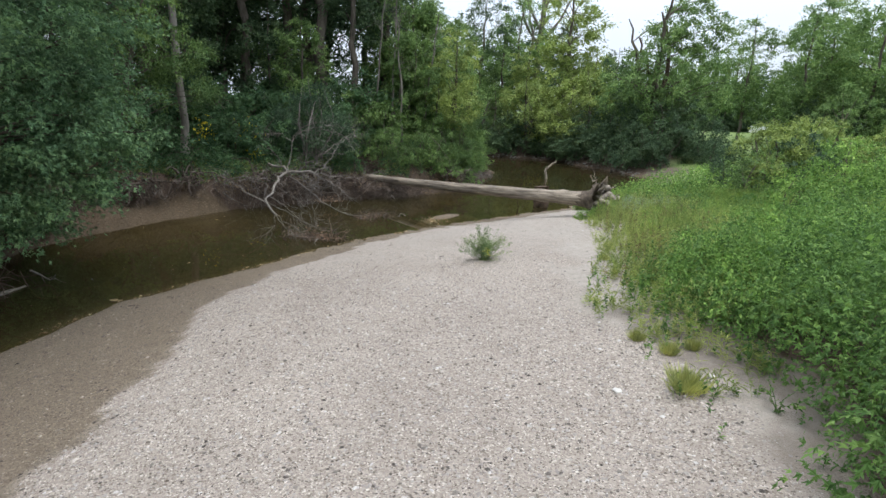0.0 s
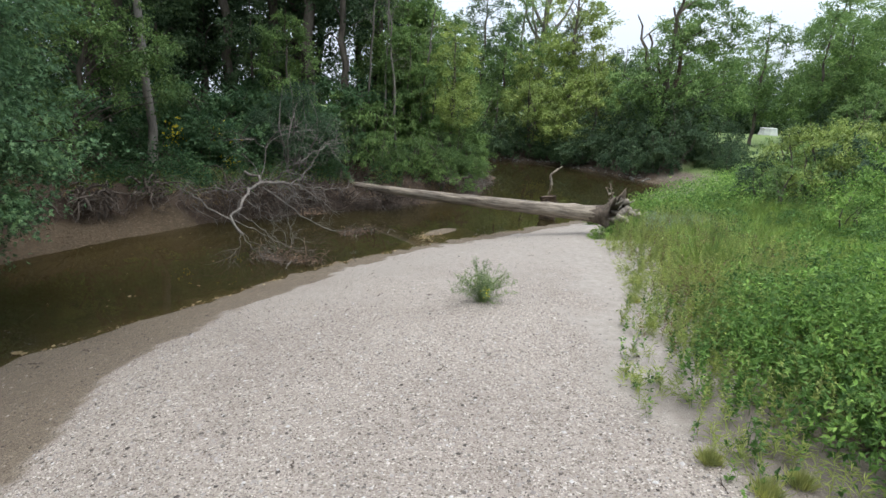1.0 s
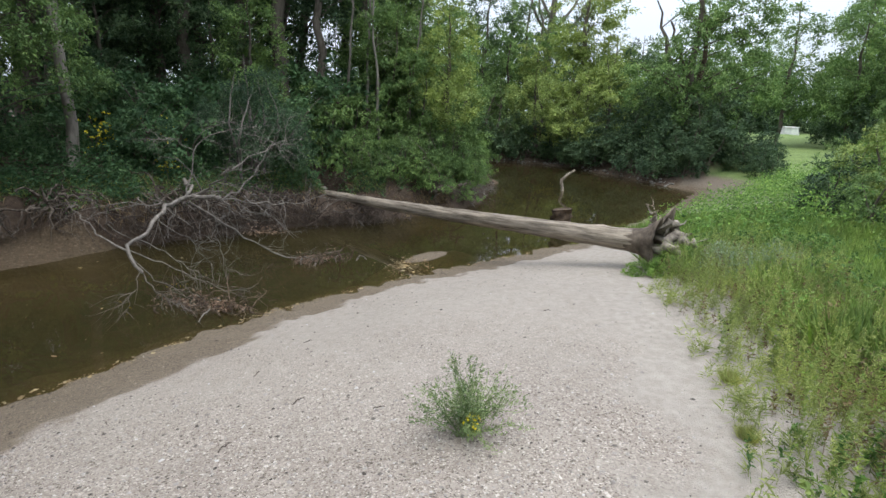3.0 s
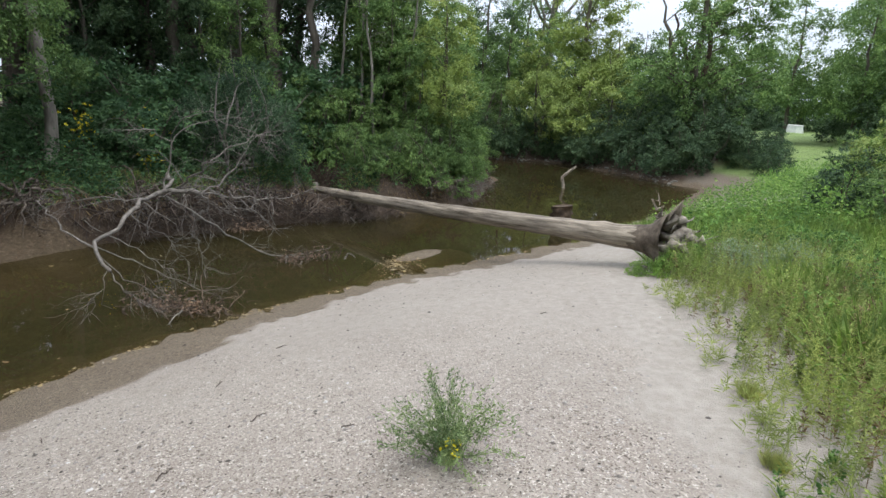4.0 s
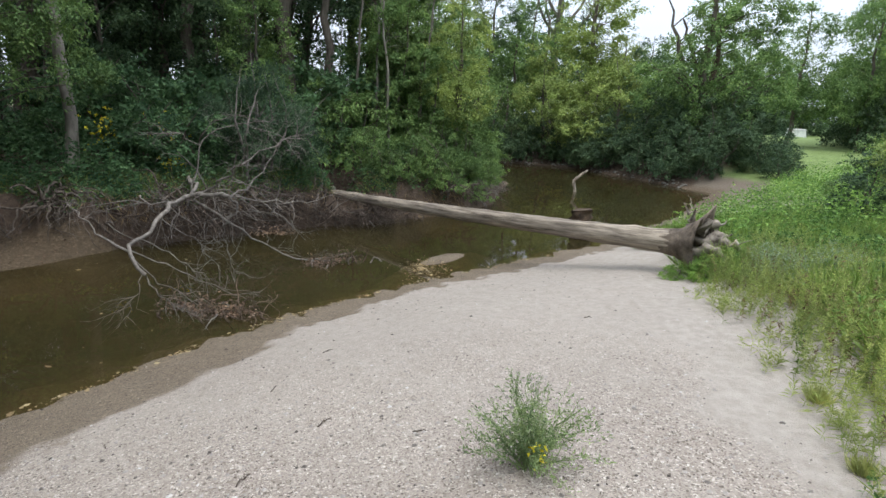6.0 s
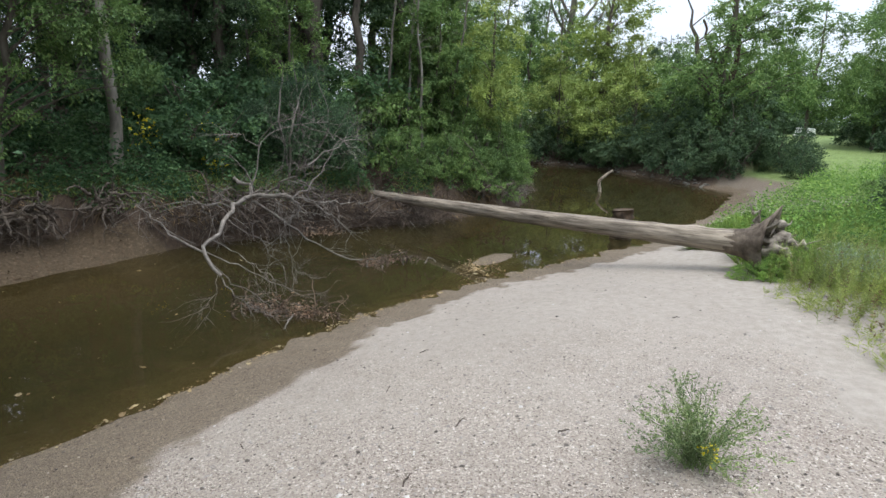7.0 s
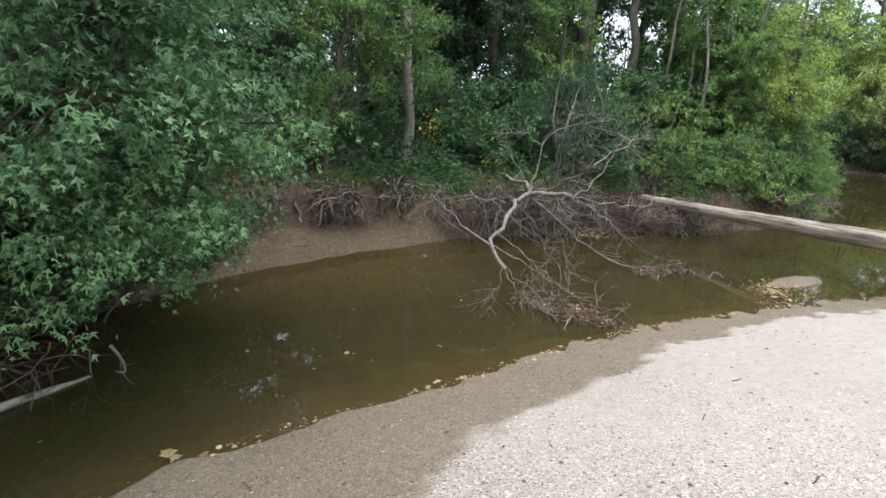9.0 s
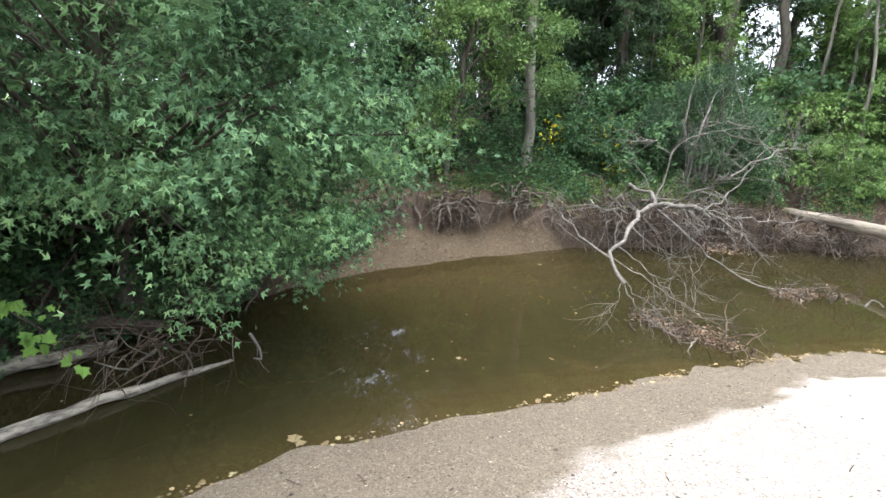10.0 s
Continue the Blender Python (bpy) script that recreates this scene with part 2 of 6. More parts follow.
def lobed_arrays(P, D, N, L):
    """Lobed leaves, like a maple's, of six triangles each."""
    D = unit(D)
    S = unit(np.cross(D, N))
    N = np.cross(S, D)
    L = np.broadcast_to(L, len(P))[:, None]
    plan = ((0, 0, 0), (0.46, 0.10, 0.05), (0.34, 0.34, 0.02), (0.50, 0.66, 0.0), (0.24, 0.68, 0.03), (0, 1.0, -0.12), (-0.24, 0.68, 0.03), (-0.50, 0.66, 0.0), (-0.34, 0.34, 0.02), (-0.46, 0.10, 0.05))
    V = np.stack([P + (S * a + D * b + N * c) * L for a, b, c in plan], 1).reshape(-1, 3)
    i = np.arange(len(P))[:, None] * 10
    F = [i + f for f in ((0, 1, 2), (0, 2, 4), (2, 3, 4), (0, 4, 5), (0, 5, 6), (0, 6, 8), (6, 7, 8), (0, 8, 9))]
    return V, np.concatenate(F, 1).reshape(-1, 3)


def trilobe_arrays(P, D, N, L):
    """Leaves of three pointed lobes, four triangles each."""
    D = unit(D)
    S = unit(np.cross(D, N))
    N = np.cross(S, D)
    L = np.broadcast_to(L, len(P))[:, None]
    plan = ((0, 0, 0), (-0.48, 0.50, -0.06), (-0.13, 0.42, 0.04), (0, 1.0, -0.14), (0.13, 0.42, 0.04), (0.48, 0.50, -0.06))
    V = np.stack([P + (S * a + D * b + N * c) * L for a, b, c in plan], 1).reshape(-1, 3)
    i = np.arange(len(P))[:, None] * 6
    return V, np.concatenate([i + f for f in ((0, 2, 1), (0, 3, 2), (0, 4, 3), (0, 5, 4))], 1).reshape(-1, 3)


class Tubes:
    """Gathers tapered tubes into one mesh."""

    def __init__(self):
        self.v, self.f, self.n = [], [], 0

    def add(self, points, radii, sides=6, rough=0.0, rng=None):
        p = np.asarray(points, float)
        r = np.broadcast_to(np.asarray(radii, float), len(p))
        t = unit(np.gradient(p, axis=0))
        ref = np.array([0.0, 0.0, 1.0]) if abs(t[:, 2]).mean() < 0.8 else np.array([1.0, 0.0, 0.0])
        a = unit(np.cross(t, ref))
        b = np.cross(t, a)
        ang = np.linspace(0, 2 * np.pi, sides, endpoint=False)
        rr = r[:, None] * np.ones(sides)
        if rough:
            rr = rr * (1 + rng.normal(0, rough, rr.shape))
        ring = p[:, None] + rr[..., None] * (np.cos(ang)[None, :, None] * a[:, None] + np.sin(ang)[None, :, None] * b[:, None])
        self.v.append(ring.reshape(-1, 3))
        k = np.arange(sides)
        for i in range(len(p) - 1):
            q = self.n + i * sides
            self.f.append(np.stack((q + k, q + (k + 1) % sides, q + sides + (k + 1) % sides, q + sides + k), 1))
        base = self.n + len(p) * sides
        self.v.append(p[[0, -1]])
        for c, ring0, turn in ((base, self.n, 1), (base + 1, self.n + (len(p) - 1) * sides, -1)):
            m = np.full(sides, c)
            self.f.append(np.stack((m, ring0 + (k + (turn < 0)) % sides, ring0 + (k + (turn > 0)) % sides, m), 1)[:, :3][:, [0, 1, 2, 2]])
        self.n = base + 2

    def join(self, other):
        self.v += other.v
        self.f += [f + self.n for f in other.f]
        self.n += other.n

    def mesh(self, name, material):
        quads = np.concatenate(self.f)
        tri = np.concatenate((quads[:, [0, 1, 2]], quads[quads[:, 2] != quads[:, 3]][:, [0, 2, 3]]))
        return fast_mesh(name, np.concatenate(self.v), tri, material, True)


def bent(points, count, rng=None, wobble=0.0):
    """A smooth line of count points through the given ones."""
    p = np.asarray(points, float)
    s = np.concatenate(([0], np.cumsum(np.linalg.norm(np.diff(p, axis=0), axis=1))))
    u = np.linspace(0, s[-1], count)
    g = np.gradient(p, s, axis=0)
    k = np.clip(np.searchsorted(s, u, side="right") - 1, 0, len(p) - 2)
    h = (s[k + 1] - s[k])[:, None]
    x = ((u - s[k])[:, None]) / h
    out = (2 * x**3 - 3 * x**2 + 1) * p[k] + (x**3 - 2 * x**2 + x) * h * g[k] + (-2 * x**3 + 3 * x**2) * p[k + 1] + (x**3 - x**2) * h * g[k + 1]
    if wobble:
        j = rng.normal(0, wobble, out.shape)
        j[[0, -1]] = 0
        out = out + j
    return out


def twigs(tubes, rng, line, r, count, length, depth, drop=0.0, spread=1.0, sides=4):
    """Side twigs along a limb, and twigs on those; returns the tips."""
    tips = []
    line = np.asarray(line)
    ways = unit(np.gradient(line, axis=0))
    for _ in range(count):
        u = rng.uniform(0.15, 1.0) * (len(line) - 1)
        i = min(int(u), len(line) - 2)
        at = line[i] + (line[i + 1] - line[i]) * (u - i)
        way = unit(ways[i] * 0.7 + rng.normal(0, 0.6 * spread, 3) + np.array([0, 0, -drop]))
        ln = length * rng.uniform(0.5, 1.2)
        n = 5
        p = [at]
        for _ in range(n):
            way = unit(way + rng.normal(0, 0.26, 3) + np.array([0, 0, -drop * 0.15]))
            p.append(p[-1] + way * ln / n)
        p = np.array(p)
        rr = r * rng.uniform(0.5, 0.9)
        tubes.add(p, np.linspace(rr, rr * 0.3, len(p)), sides)
        tips.append(p[-1])
        if depth > 0:
            tips += twigs(tubes, rng, p, rr * 0.55, max(2, count // 3), length * 0.5, depth - 1, drop, spread, 3)
    return tips


# ---- the lie of the land ----
# shore of the gravel bar and of the near bank beyond it, from south to north-east
BAR = [(-9.0, -60), (-7.2, -8), (-6.5, 2), (-6.15, 5), (-5.95, 7.2), (-5.5, 8.9), (-5.0, 9.8), (-4.3, 10.9), (-3.6, 12.0), (-2.9, 13.2), (-1.6, 14.8), (-0.4, 16.1), (1.3, 17.5),
       (3.0, 19.1), (4.6, 20.4), (6.0, 22.6), (7.6, 24.4), (9.6, 27.4), (11.4, 30.4), (12.0, 31.6)]
# far bank, back along the outer bend and the cut bank
FAR = [(11.2, 33.0), (9.9, 36.0), (8.2, 40.0), (6.2, 42.2), (3.0, 42.6), (0.0, 43.0), (-4.0, 41.5), (-3.0, 39.0), (1.2, 38.0), (2.4, 34.2), (2.6, 31.5), (2.0, 28.3), (1.6, 25.6), (0.6, 23.7), (-0.8, 22.4), (-2.3, 21.2),
       (-3.6, 20.5), (-5.5, 18.8), (-6.9, 17.5), (-7.6, 16.1), (-8.3, 14.9), (-8.8, 13.7), (-9.2, 12.5), (-9.4, 11.0), (-9.6, 8.0), (-10.0, 4.0), (-11.0, -8), (-13.0, -60)]
LINE = np.array(BAR + FAR)
EDGE = np.array([(2.6, -60), (2.6, 2.0), (2.4, 3.0), (2.3, 4.0), (2.25, 5.0), (2.1, 6.0), (2.1, 6.7), (2.62, 8.3), (3.0, 9.3), (3.25, 10.4), (3.5, 11.8), (3.6, 13.3), (3.85, 14.6), (4.0, 16.2), (4.2, 18.4), (4.9, 20.2), (6.3, 22.4), (8.0, 24.4), (11.0, 27.0), (14.0, 31.0), (30, 60), (40, 90)])


def shore_distance(x, y):
    """Distance from the water's edge (negative in the water), and whether the nearest edge is the bar's."""
    x, y = np.asarray(x, float).ravel(), np.asarray(y, float).ravel()
    best, side = np.full(len(x), 1e9), np.zeros(len(x), bool)
    inside = np.zeros(len(x), bool)
    where = np.zeros(len(x))
    for i in range(len(LINE)):
        a, b = LINE[i], LINE[(i + 1) % len(LINE)]
        d = b - a
        u = np.clip(((x - a[0]) * d[0] + (y - a[1]) * d[1]) / (d @ d), 0, 1)
        q = np.hypot(x - a[0] - u * d[0], y - a[1] - u * d[1])
        near = q < best
        best[near], side[near] = q[near], i < len(BAR)
        where[near] = (a[1] + u * d[1])[near]
        cross = ((a[1] > y) != (b[1] > y)) & (x < (b[0] - a[0]) * (y - a[1]) / (b[1] - a[1] + 1e-12) + a[0])
        inside ^= cross
    return np.where(inside, -best, best), side, where


def lumps(x, y, scale, seed=0.0):
    """Cheap smooth noise, about -1 to 1."""
    a, b = x * scale + seed, y * scale + seed * 1.7
    return (np.sin(a * 1.3 + 1.9 * np.sin(b * 0.7 + seed)) + np.sin(b * 1.7 + 1.3 * np.sin(a * 1.1 + 2.0)) + np.sin((a + b) * 2.3 + np.sin(a * 2.9))) / 3


def land(x, y, masks=False):
    """Height of the ground; with masks also wet, sand, soil and turf."""
    shape = np.shape(x)
    x, y = np.asarray(x, float).ravel(), np.asarray(y, float).ravel()
    d, bar, along = shore_distance(x, y)
    d = d + 0.08 * lumps(x, y, 1.7, 1.0) + 0.03 * lumps(x, y, 6.0, 4.0) + bar * np.clip((y - 10.5) / 2.0, 0, 1) * np.clip(2 - d, 0, 1) * (0.16 * lumps(x, y, 3.1, 7.0) + 0.12 * lumps(x, y, 7.0, 5.0))
    zbar = np.interp(d, (-4, -1.5, 0, 1.2, 2.8, 5, 7, 9.5, 13, 22, 60), (-0.9, -0.5, 0, 0.22, 0.60, 0.90, 1.02, 1.30, 1.50, 1.7, 1.75))
    beach = np.clip((along - 11.2) / 1.2, 0, 1) * np.clip((17.4 - along) / 1.0, 0, 1)
    zcut = np.interp(d, (-3, -0.6, 0, 0.25, 0.6, 1.4, 4, 30), (-0.9, -0.5, 0, 0.45, 0.95, 1.30, 1.45, 2.2))
    zcut = np.where(along > 31, np.interp(d, (-3, -0.6, 0, 0.8, 1.6, 4, 30), (-0.9, -0.5, 0, 0.25, 0.7, 1.3, 2.0)), zcut)
    zbeach = np.interp(d, (-3, -1, 0, 1.4, 1.70, 1.80, 2.4, 5, 30), (-0.9, -0.35, 0, 0.33, 0.40, 1.00, 1.25, 1.45, 2.2))
    z = np.where(bar, zbar, zcut + (zbeach - zcut) * beach)
    # gap in the bank in which the fallen log's tip lies
    u = np.clip(((x + 1.4) * -2.6 + (y - 20.6) * 2.5) / 13.0, 0, 1)
    gap = np.hypot(x + 1.4 + 2.6 * u, y - 20.6 - 2.5 * u)
    z = np.where(bar | (z < 0.3), z, z - (z - 0.30) * np.clip(1.9 - gap / 0.42, 0, 1))
    bx, by = (x - 0.05) * 0.62 + (y - 17.9) * 0.78, (x - 0.05) * 0.78 - (y - 17.9) * 0.62
    z = np.where(d < 0.3, np.maximum(z, 0.044 - 0.05 * (bx / 0.68) ** 2 - 0.05 * (by / 0.28) ** 2 + 0.022 * lumps(x, y, 4.5, 2.0) + 0.012 * lumps(x, y, 11.0, 5.0)), z)
    low = np.clip(1.4 - np.hypot((x - 2.2) / 0.75, (y - 32.0) / 0.9), 0, 1)
    z = np.where(bar, z, z * (1 - low) + 0.10 * low)
    z = z + np.clip(d, 0, 3) / 3 * (0.030 * lumps(x, y, 0.9) + 0.012 * lumps(x, y, 4.0, 2.0)) + np.where(bar, 0, 1) * np.clip(d - 0.2, 0, 1) * 0.10 * lumps(x, y, 1.7, 3.0)
    z = z + np.clip((np.hypot(x, y - 20) - 70) / 60, 0, 1) * 1.5
    if not masks:
        return z.reshape(shape)
    edge = x - np.interp(y, EDGE[:, 1], EDGE[:, 0])
    noisy = 0.28 * lumps(x, y, 1.6, 6.0) + 0.12 * lumps(x, y, 5.0, 8.0) + 0.05 * lumps(x, y, 17.0, 3.0)
    width = np.interp(y, (4, 6.5, 8.5, 10.5, 13, 15, 17), (3.35, 2.7, 1.98, 1.42, 0.92, 0.65, 0.8))
    wet = np.clip((width + 0.16 * lumps(x, y, 1.1, 6.0) + 0.10 * lumps(x, y, 3.1, 8.0) + 0.06 * lumps(x, y, 9.0, 3.0) - d) / 0.10, 0, 1) * bar
    wet = np.maximum(wet, (d < 0.05) * np.where(z > 0.016, 0.15, 1.0))
    sand = np.clip((edge + np.interp(y, (5.5, 7.5, 9, 14), (0.12, 0.7, 1.15, 1.1)) + noisy * np.interp(y, (6.5, 9), (0.7, 1.4))) / 0.45, 0, 1) * bar * (y > 1)
    sand = np.maximum(sand, np.clip((y - 9.0 + noisy * 3) / 5.0, 0, 0.8) * bar)
    mud = np.maximum((1.0 - bar) * (d > -0.3), np.clip((y - 24) / 2, 0, 0.75) * bar * (d > -0.3))
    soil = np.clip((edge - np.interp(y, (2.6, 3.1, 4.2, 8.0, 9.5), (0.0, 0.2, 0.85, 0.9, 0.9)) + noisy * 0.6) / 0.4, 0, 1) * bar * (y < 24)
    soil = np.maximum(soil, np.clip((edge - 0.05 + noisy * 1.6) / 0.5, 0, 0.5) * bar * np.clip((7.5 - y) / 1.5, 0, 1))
    soil = np.maximum(soil, (1 - bar) * np.clip((d - 1.55 * beach + 0.15) / 0.12, 0, 1))
    # dark soil colour carried over the bend's foot to stand for its shade
    soil = np.maximum(soil, (1 - bar) * (along > 33) * (d > -0.1))
    spit = np.exp(-((x - 2.3) ** 2 + (y - 31.8) ** 2) / 1.2)
    soil, sand = soil * (1 - np.clip(spit * 2, 0, 1)), np.maximum(sand, np.clip(spit * 2, 0, 1))
    sand = np.maximum(sand, np.clip((y - 25.5) / 1.5, 0, 1) * np.clip((1.7 - d + noisy) / 0.5, 0, 1) * bar)
    turf = np.clip((x - 12.5) / 1.5, 0, 1) * np.clip((y - 25) / 2, 0, 1) * np.clip((d - 2.4) / 0.5, 0, 1) * bar
    turf = np.maximum(turf, np.clip((x - 15.0) / 1.5, 0, 1) * np.clip((d - 3.5) / 0.5, 0, 1) * (y > 25))
    turf = np.maximum(turf, np.clip((np.hypot(x, y - 20) - 55) / 10, 0, 1))
    return tuple(a.reshape(shape) for a in (z, wet, sand, soil, turf, mud, np.clip((-z - 0.10) / 0.50, 0, 1)))


def stretch(*pieces):
    """Grid lines from pieces of start, end and step."""
    out = []
    for a, b, s in pieces:
        out += list(np.arange(a, b - 1e-6, s))
    return np.array(out + [pieces[-1][1]])


def make_ground():
    xs = stretch((-900, -100, 100), (-100, -30, 10), (-30, -12, 0.8), (-12, 5, 0.11), (5, 16, 0.4), (16, 40, 1.2), (40, 100, 10), (100, 900, 100))
    ys = stretch((-900, -100, 100), (-100, -10, 10), (-10, 2, 0.8), (2, 21, 0.11), (21, 44, 0.4), (44, 64, 2), (64, 104, 10), (104, 904, 100))
    X, Y = np.meshgrid(xs, ys)
    z, *masks = land(X, Y, True)
    V = np.stack((X, Y, z), -1).reshape(-1, 3)
    i = (np.arange(len(ys) - 1)[:, None] * len(xs) + np.arange(len(xs) - 1)).ravel()
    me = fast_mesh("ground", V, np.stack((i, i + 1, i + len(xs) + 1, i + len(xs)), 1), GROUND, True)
    for name, a in zip(("wet", "sand", "soil", "turf", "mud", "depth_dark"), masks):
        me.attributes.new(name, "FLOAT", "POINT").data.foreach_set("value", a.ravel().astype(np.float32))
    return tagged(new("ground", me), "grey gravel bar with damp sandy margin, cut soil banks and grass", "ground", "", "structure")


def make_water():
    X, Y = np.meshgrid(np.linspace(-20, 24, 45), np.linspace(-60, 60, 61))
    V = np.stack((X, Y, X * 0), -1).reshape(-1, 3)
    i = (np.arange(60)[:, None] * 45 + np.arange(44)).ravel()
    me = fast_mesh("water", V, np.stack((i, i + 1, i + 46, i + 45), 1), WATER, True)
    return tagged(new("water", me), "still murky olive-brown creek water reflecting the trees", "water", "", "structure")


make_ground()
make_water()


def at_ground(x, y):
    return float(land(np.array([x]), np.array([y]))[0])


# ---- trees ----
def sphere_points(rng, n):
    return unit(rng.normal(0, 1, (n, 3)))


def clump_leaves(rng, centres, sizes, n, length, ratio, flat=0.65, hang=0.25, lobed=False, spread=0.55):
    """Leaves set along drooping sprays that fan out of many small clumps."""
    w = sizes ** 2
    k = rng.choice(len(centres), n, p=w / w.sum())
    fans = 9
    mean = centres.mean(0)
    fan = sphere_points(rng, len(centres) * fans).reshape(-1, fans, 3)
    fan = unit(fan + unit(centres - mean)[:, None] * spread + np.array([0, 0, 0.15])) * rng.uniform(0.55, 1.35, (len(centres), fans, 1))
    s = fan[k, rng.integers(0, fans, n)] * np.array([1, 1, flat])
    u = rng.uniform(0.12, 1.0, n)[:, None] ** 0.7
    size = sizes[k][:, None]
    P = centres[k] + s * u * size + rng.normal(0, 0.11, (n, 3)) * size * (0.5 + u) - np.array([0, 0, 1.0]) * (u ** 2 * size * (0.18 + 0.45 * hang))
    N = unit(np.array([0, 0, 0.75]) + s * (0.45 + spread) + rng.normal(0, 0.40, (n, 3)))
    D = rng.normal(0, 0.75, (n, 3)) + s * 0.9 + np.array([0, 0, -hang])
    L = length * rng.uniform(0.6, 1.25, n)
    if lobed == "far":
        return far_arrays(P, D, N, L, L * ratio)
    if lobed == "three":
        return trilobe_arrays(P, D, N, L)
    if lobed:
        return lobed_arrays(P, D, N, L)
    return leaf_arrays(P, D, N, L, L * ratio)


def lobe_clumps(rng, lobes, n, size):
    """Clump centres near the surface of the crown's lobes (centre, radii)."""
    w = np.array([np.prod(b) ** (2 / 3) for _, b in lobes])
    k = rng.choice(len(lobes), n, p=w / w.sum())
    c, b = np.array([a for a, _ in lobes], float)[k], np.array([b for _, b in lobes], float)[k]
    return c + sphere_points(rng, n) * b * (rng.uniform(0.25, 1.0, n) ** 0.45)[:, None], size * rng.uniform(0.55, 1.35, n)


def make_tree(name, seed, height, radius, lobes, clumps, size, leaves, length, leaf, bark, label, category="tree", ratio=0.55, lobed=False, lean=(0, 0), limbs=26, hang=0.25, stems=1, flat=0.65):
    """A tree at the origin: tapered trunk, limbs that reach the clumps, and a crown of single leaves."""
    rng = np.random.default_rng(seed)
    tree = new(name)
    tagged(tree, label, category)
    C, S = lobe_clumps(rng, lobes, clumps, size)
    trunk, boughs = Tubes(), Tubes()
    top = np.array([lean[0], lean[1], height])
    for s in range(stems):
        off = np.array([*rng.normal(0, 0.25 if stems > 1 else 0, 2), 0])
        tip = top * (1 if s == 0 else rng.uniform(0.6, 0.95)) + np.array([*rng.normal(0, height * 0.12 if stems > 1 else 0, 2), 0])
        line = bent([off + (0, 0, -0.3), off + (0, 0, 0.4), off * 1.4 + tip * 0.5 + rng.normal(0, 0.012 * height, 3) * (1, 1, 0), tip], 14, rng, 0.006 * height)
        line[0] = off + (0, 0, -0.3)
        rr = radius * np.interp(np.linspace(0, 1, 14), (0, 0.06, 0.5, 1), (1.35, 1.0, 0.72, 0.12))
        trunk.add(line, rr, 8, 0.04, rng)
        for c in C[rng.permutation(len(C))[:limbs // stems]]:
            h = np.clip((c[2] - np.linalg.norm(c[:2] - tip[:2] * 0.5) * 0.5) / tip[2], 0.12, 0.92)
            i = h * 13
            a = line[int(i)] + (line[int(i) + 1] - line[int(i)]) * (i - int(i))
            mid = (a + c) / 2 + np.array([0, 0, 0.12 * np.linalg.norm(c - a)])
            b = bent([a, mid, c], 7, rng, 0.03)
            r0 = radius * 0.30 * (1 - 0.6 * h)
            boughs.add(b, np.linspace(r0, r0 * 0.2, 7), 5)
            twigs(boughs, rng, b[3:], r0 * 0.3, 4, 0.9 * size + 0.2, 0)
    trunk.join(boughs)
    part("trunk", trunk.mesh("trunk", bark), tree)
    V, F = clump_leaves(rng, C, S, leaves, length, ratio, flat, hang, lobed)
    part("crown", fast_mesh("crown", V, F, leaf), tree)
    return tree


def stand(ob, x, y, turn=0.0, scale=1.0, tall=1.0, sink=0.05):
    ob.matrix_basis = pose(x, y, at_ground(x, y) - sink, 0, 0, turn) @ Matrix.Diagonal((scale, scale, scale * tall, 1))
    return ob


def plant_again(ob, x, y, turn=0.0, scale=1.0, tall=1.0, sink=0.05):
    keep = ob.scale.copy()
    ob.scale = (1, 1, 1)
    m = pose(x, y, at_ground(x, y) - sink, 0, 0, turn) @ Matrix.Diagonal((scale, scale, scale * tall, 1))
    c = copy_thing(ob, m)
    ob.scale = keep
    return c


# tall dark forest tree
forest_a = make_tree("forest_tree", 11, 17, 0.24, [((0, 0, 12.5), (3.4, 3.4, 5.0)), ((1.6, 0.5, 8.0), (2.6, 2.6, 2.6)), ((-1.5, -0.8, 6.2), (2.4, 2.2, 2.0))], 150, 0.85, 14000, 0.19, SHADED_FOREST, BARK, "tall broadleaf tree in the woods behind the bank, leaves coloured dark for shade", lobed="far", limbs=12)
forest_b = make_tree("forest_tree", 12, 20, 0.28, [((0, 0, 15.5), (3.0, 3.0, 5.2)), ((0.6, -1.2, 10.0), (2.4, 2.4, 2.4))], 120, 0.95, 11000, 0.20, SHADED_FOREST, BARK, "tall straight-trunked tree with a high green crown", lobed="far", limbs=12)
forest_c = make_tree("forest_tree", 13, 11, 0.15, [((0, 0, 7.0), (2.6, 2.6, 3.8)), ((0.5, 0.6, 3.6), (2.2, 2.2, 2.0))], 140, 0.72, 14000, 0.165, SHADED_FOREST, BARK, "leafy young woodland tree, leaves coloured dark for shade", lobed="far", limbs=12)
forest_d = make_tree("lit_tree", 18, 11, 0.15, [((0, 0, 7.2), (2.5, 2.5, 3.4)), ((0.9, 0.6, 4.0), (2.0, 2.0, 1.9)), ((-1.2, -0.5, 4.8), (1.8, 1.7, 1.8))], 130, 0.72, 15000, 0.165, LIT_TREE, BARK, "green leafy tree at the edge of the woods, leaves coloured light as if lit", lobed="far", limbs=14)
yellow_tree = make_tree("yellow_tree", 14, 12, 0.20, [((0, 0, 8.5), (2.4, 2.4, 3.6)), ((-1.6, 0.2, 5.0), (2.0, 2.0, 2.4)), ((1.7, 0.3, 5.6), (1.9, 2.0, 2.5))], 150, 0.70, 20000, 0.155, YELLOW, BARK, "yellow-green leafy tree on the creek's outer bend", lobed="far")
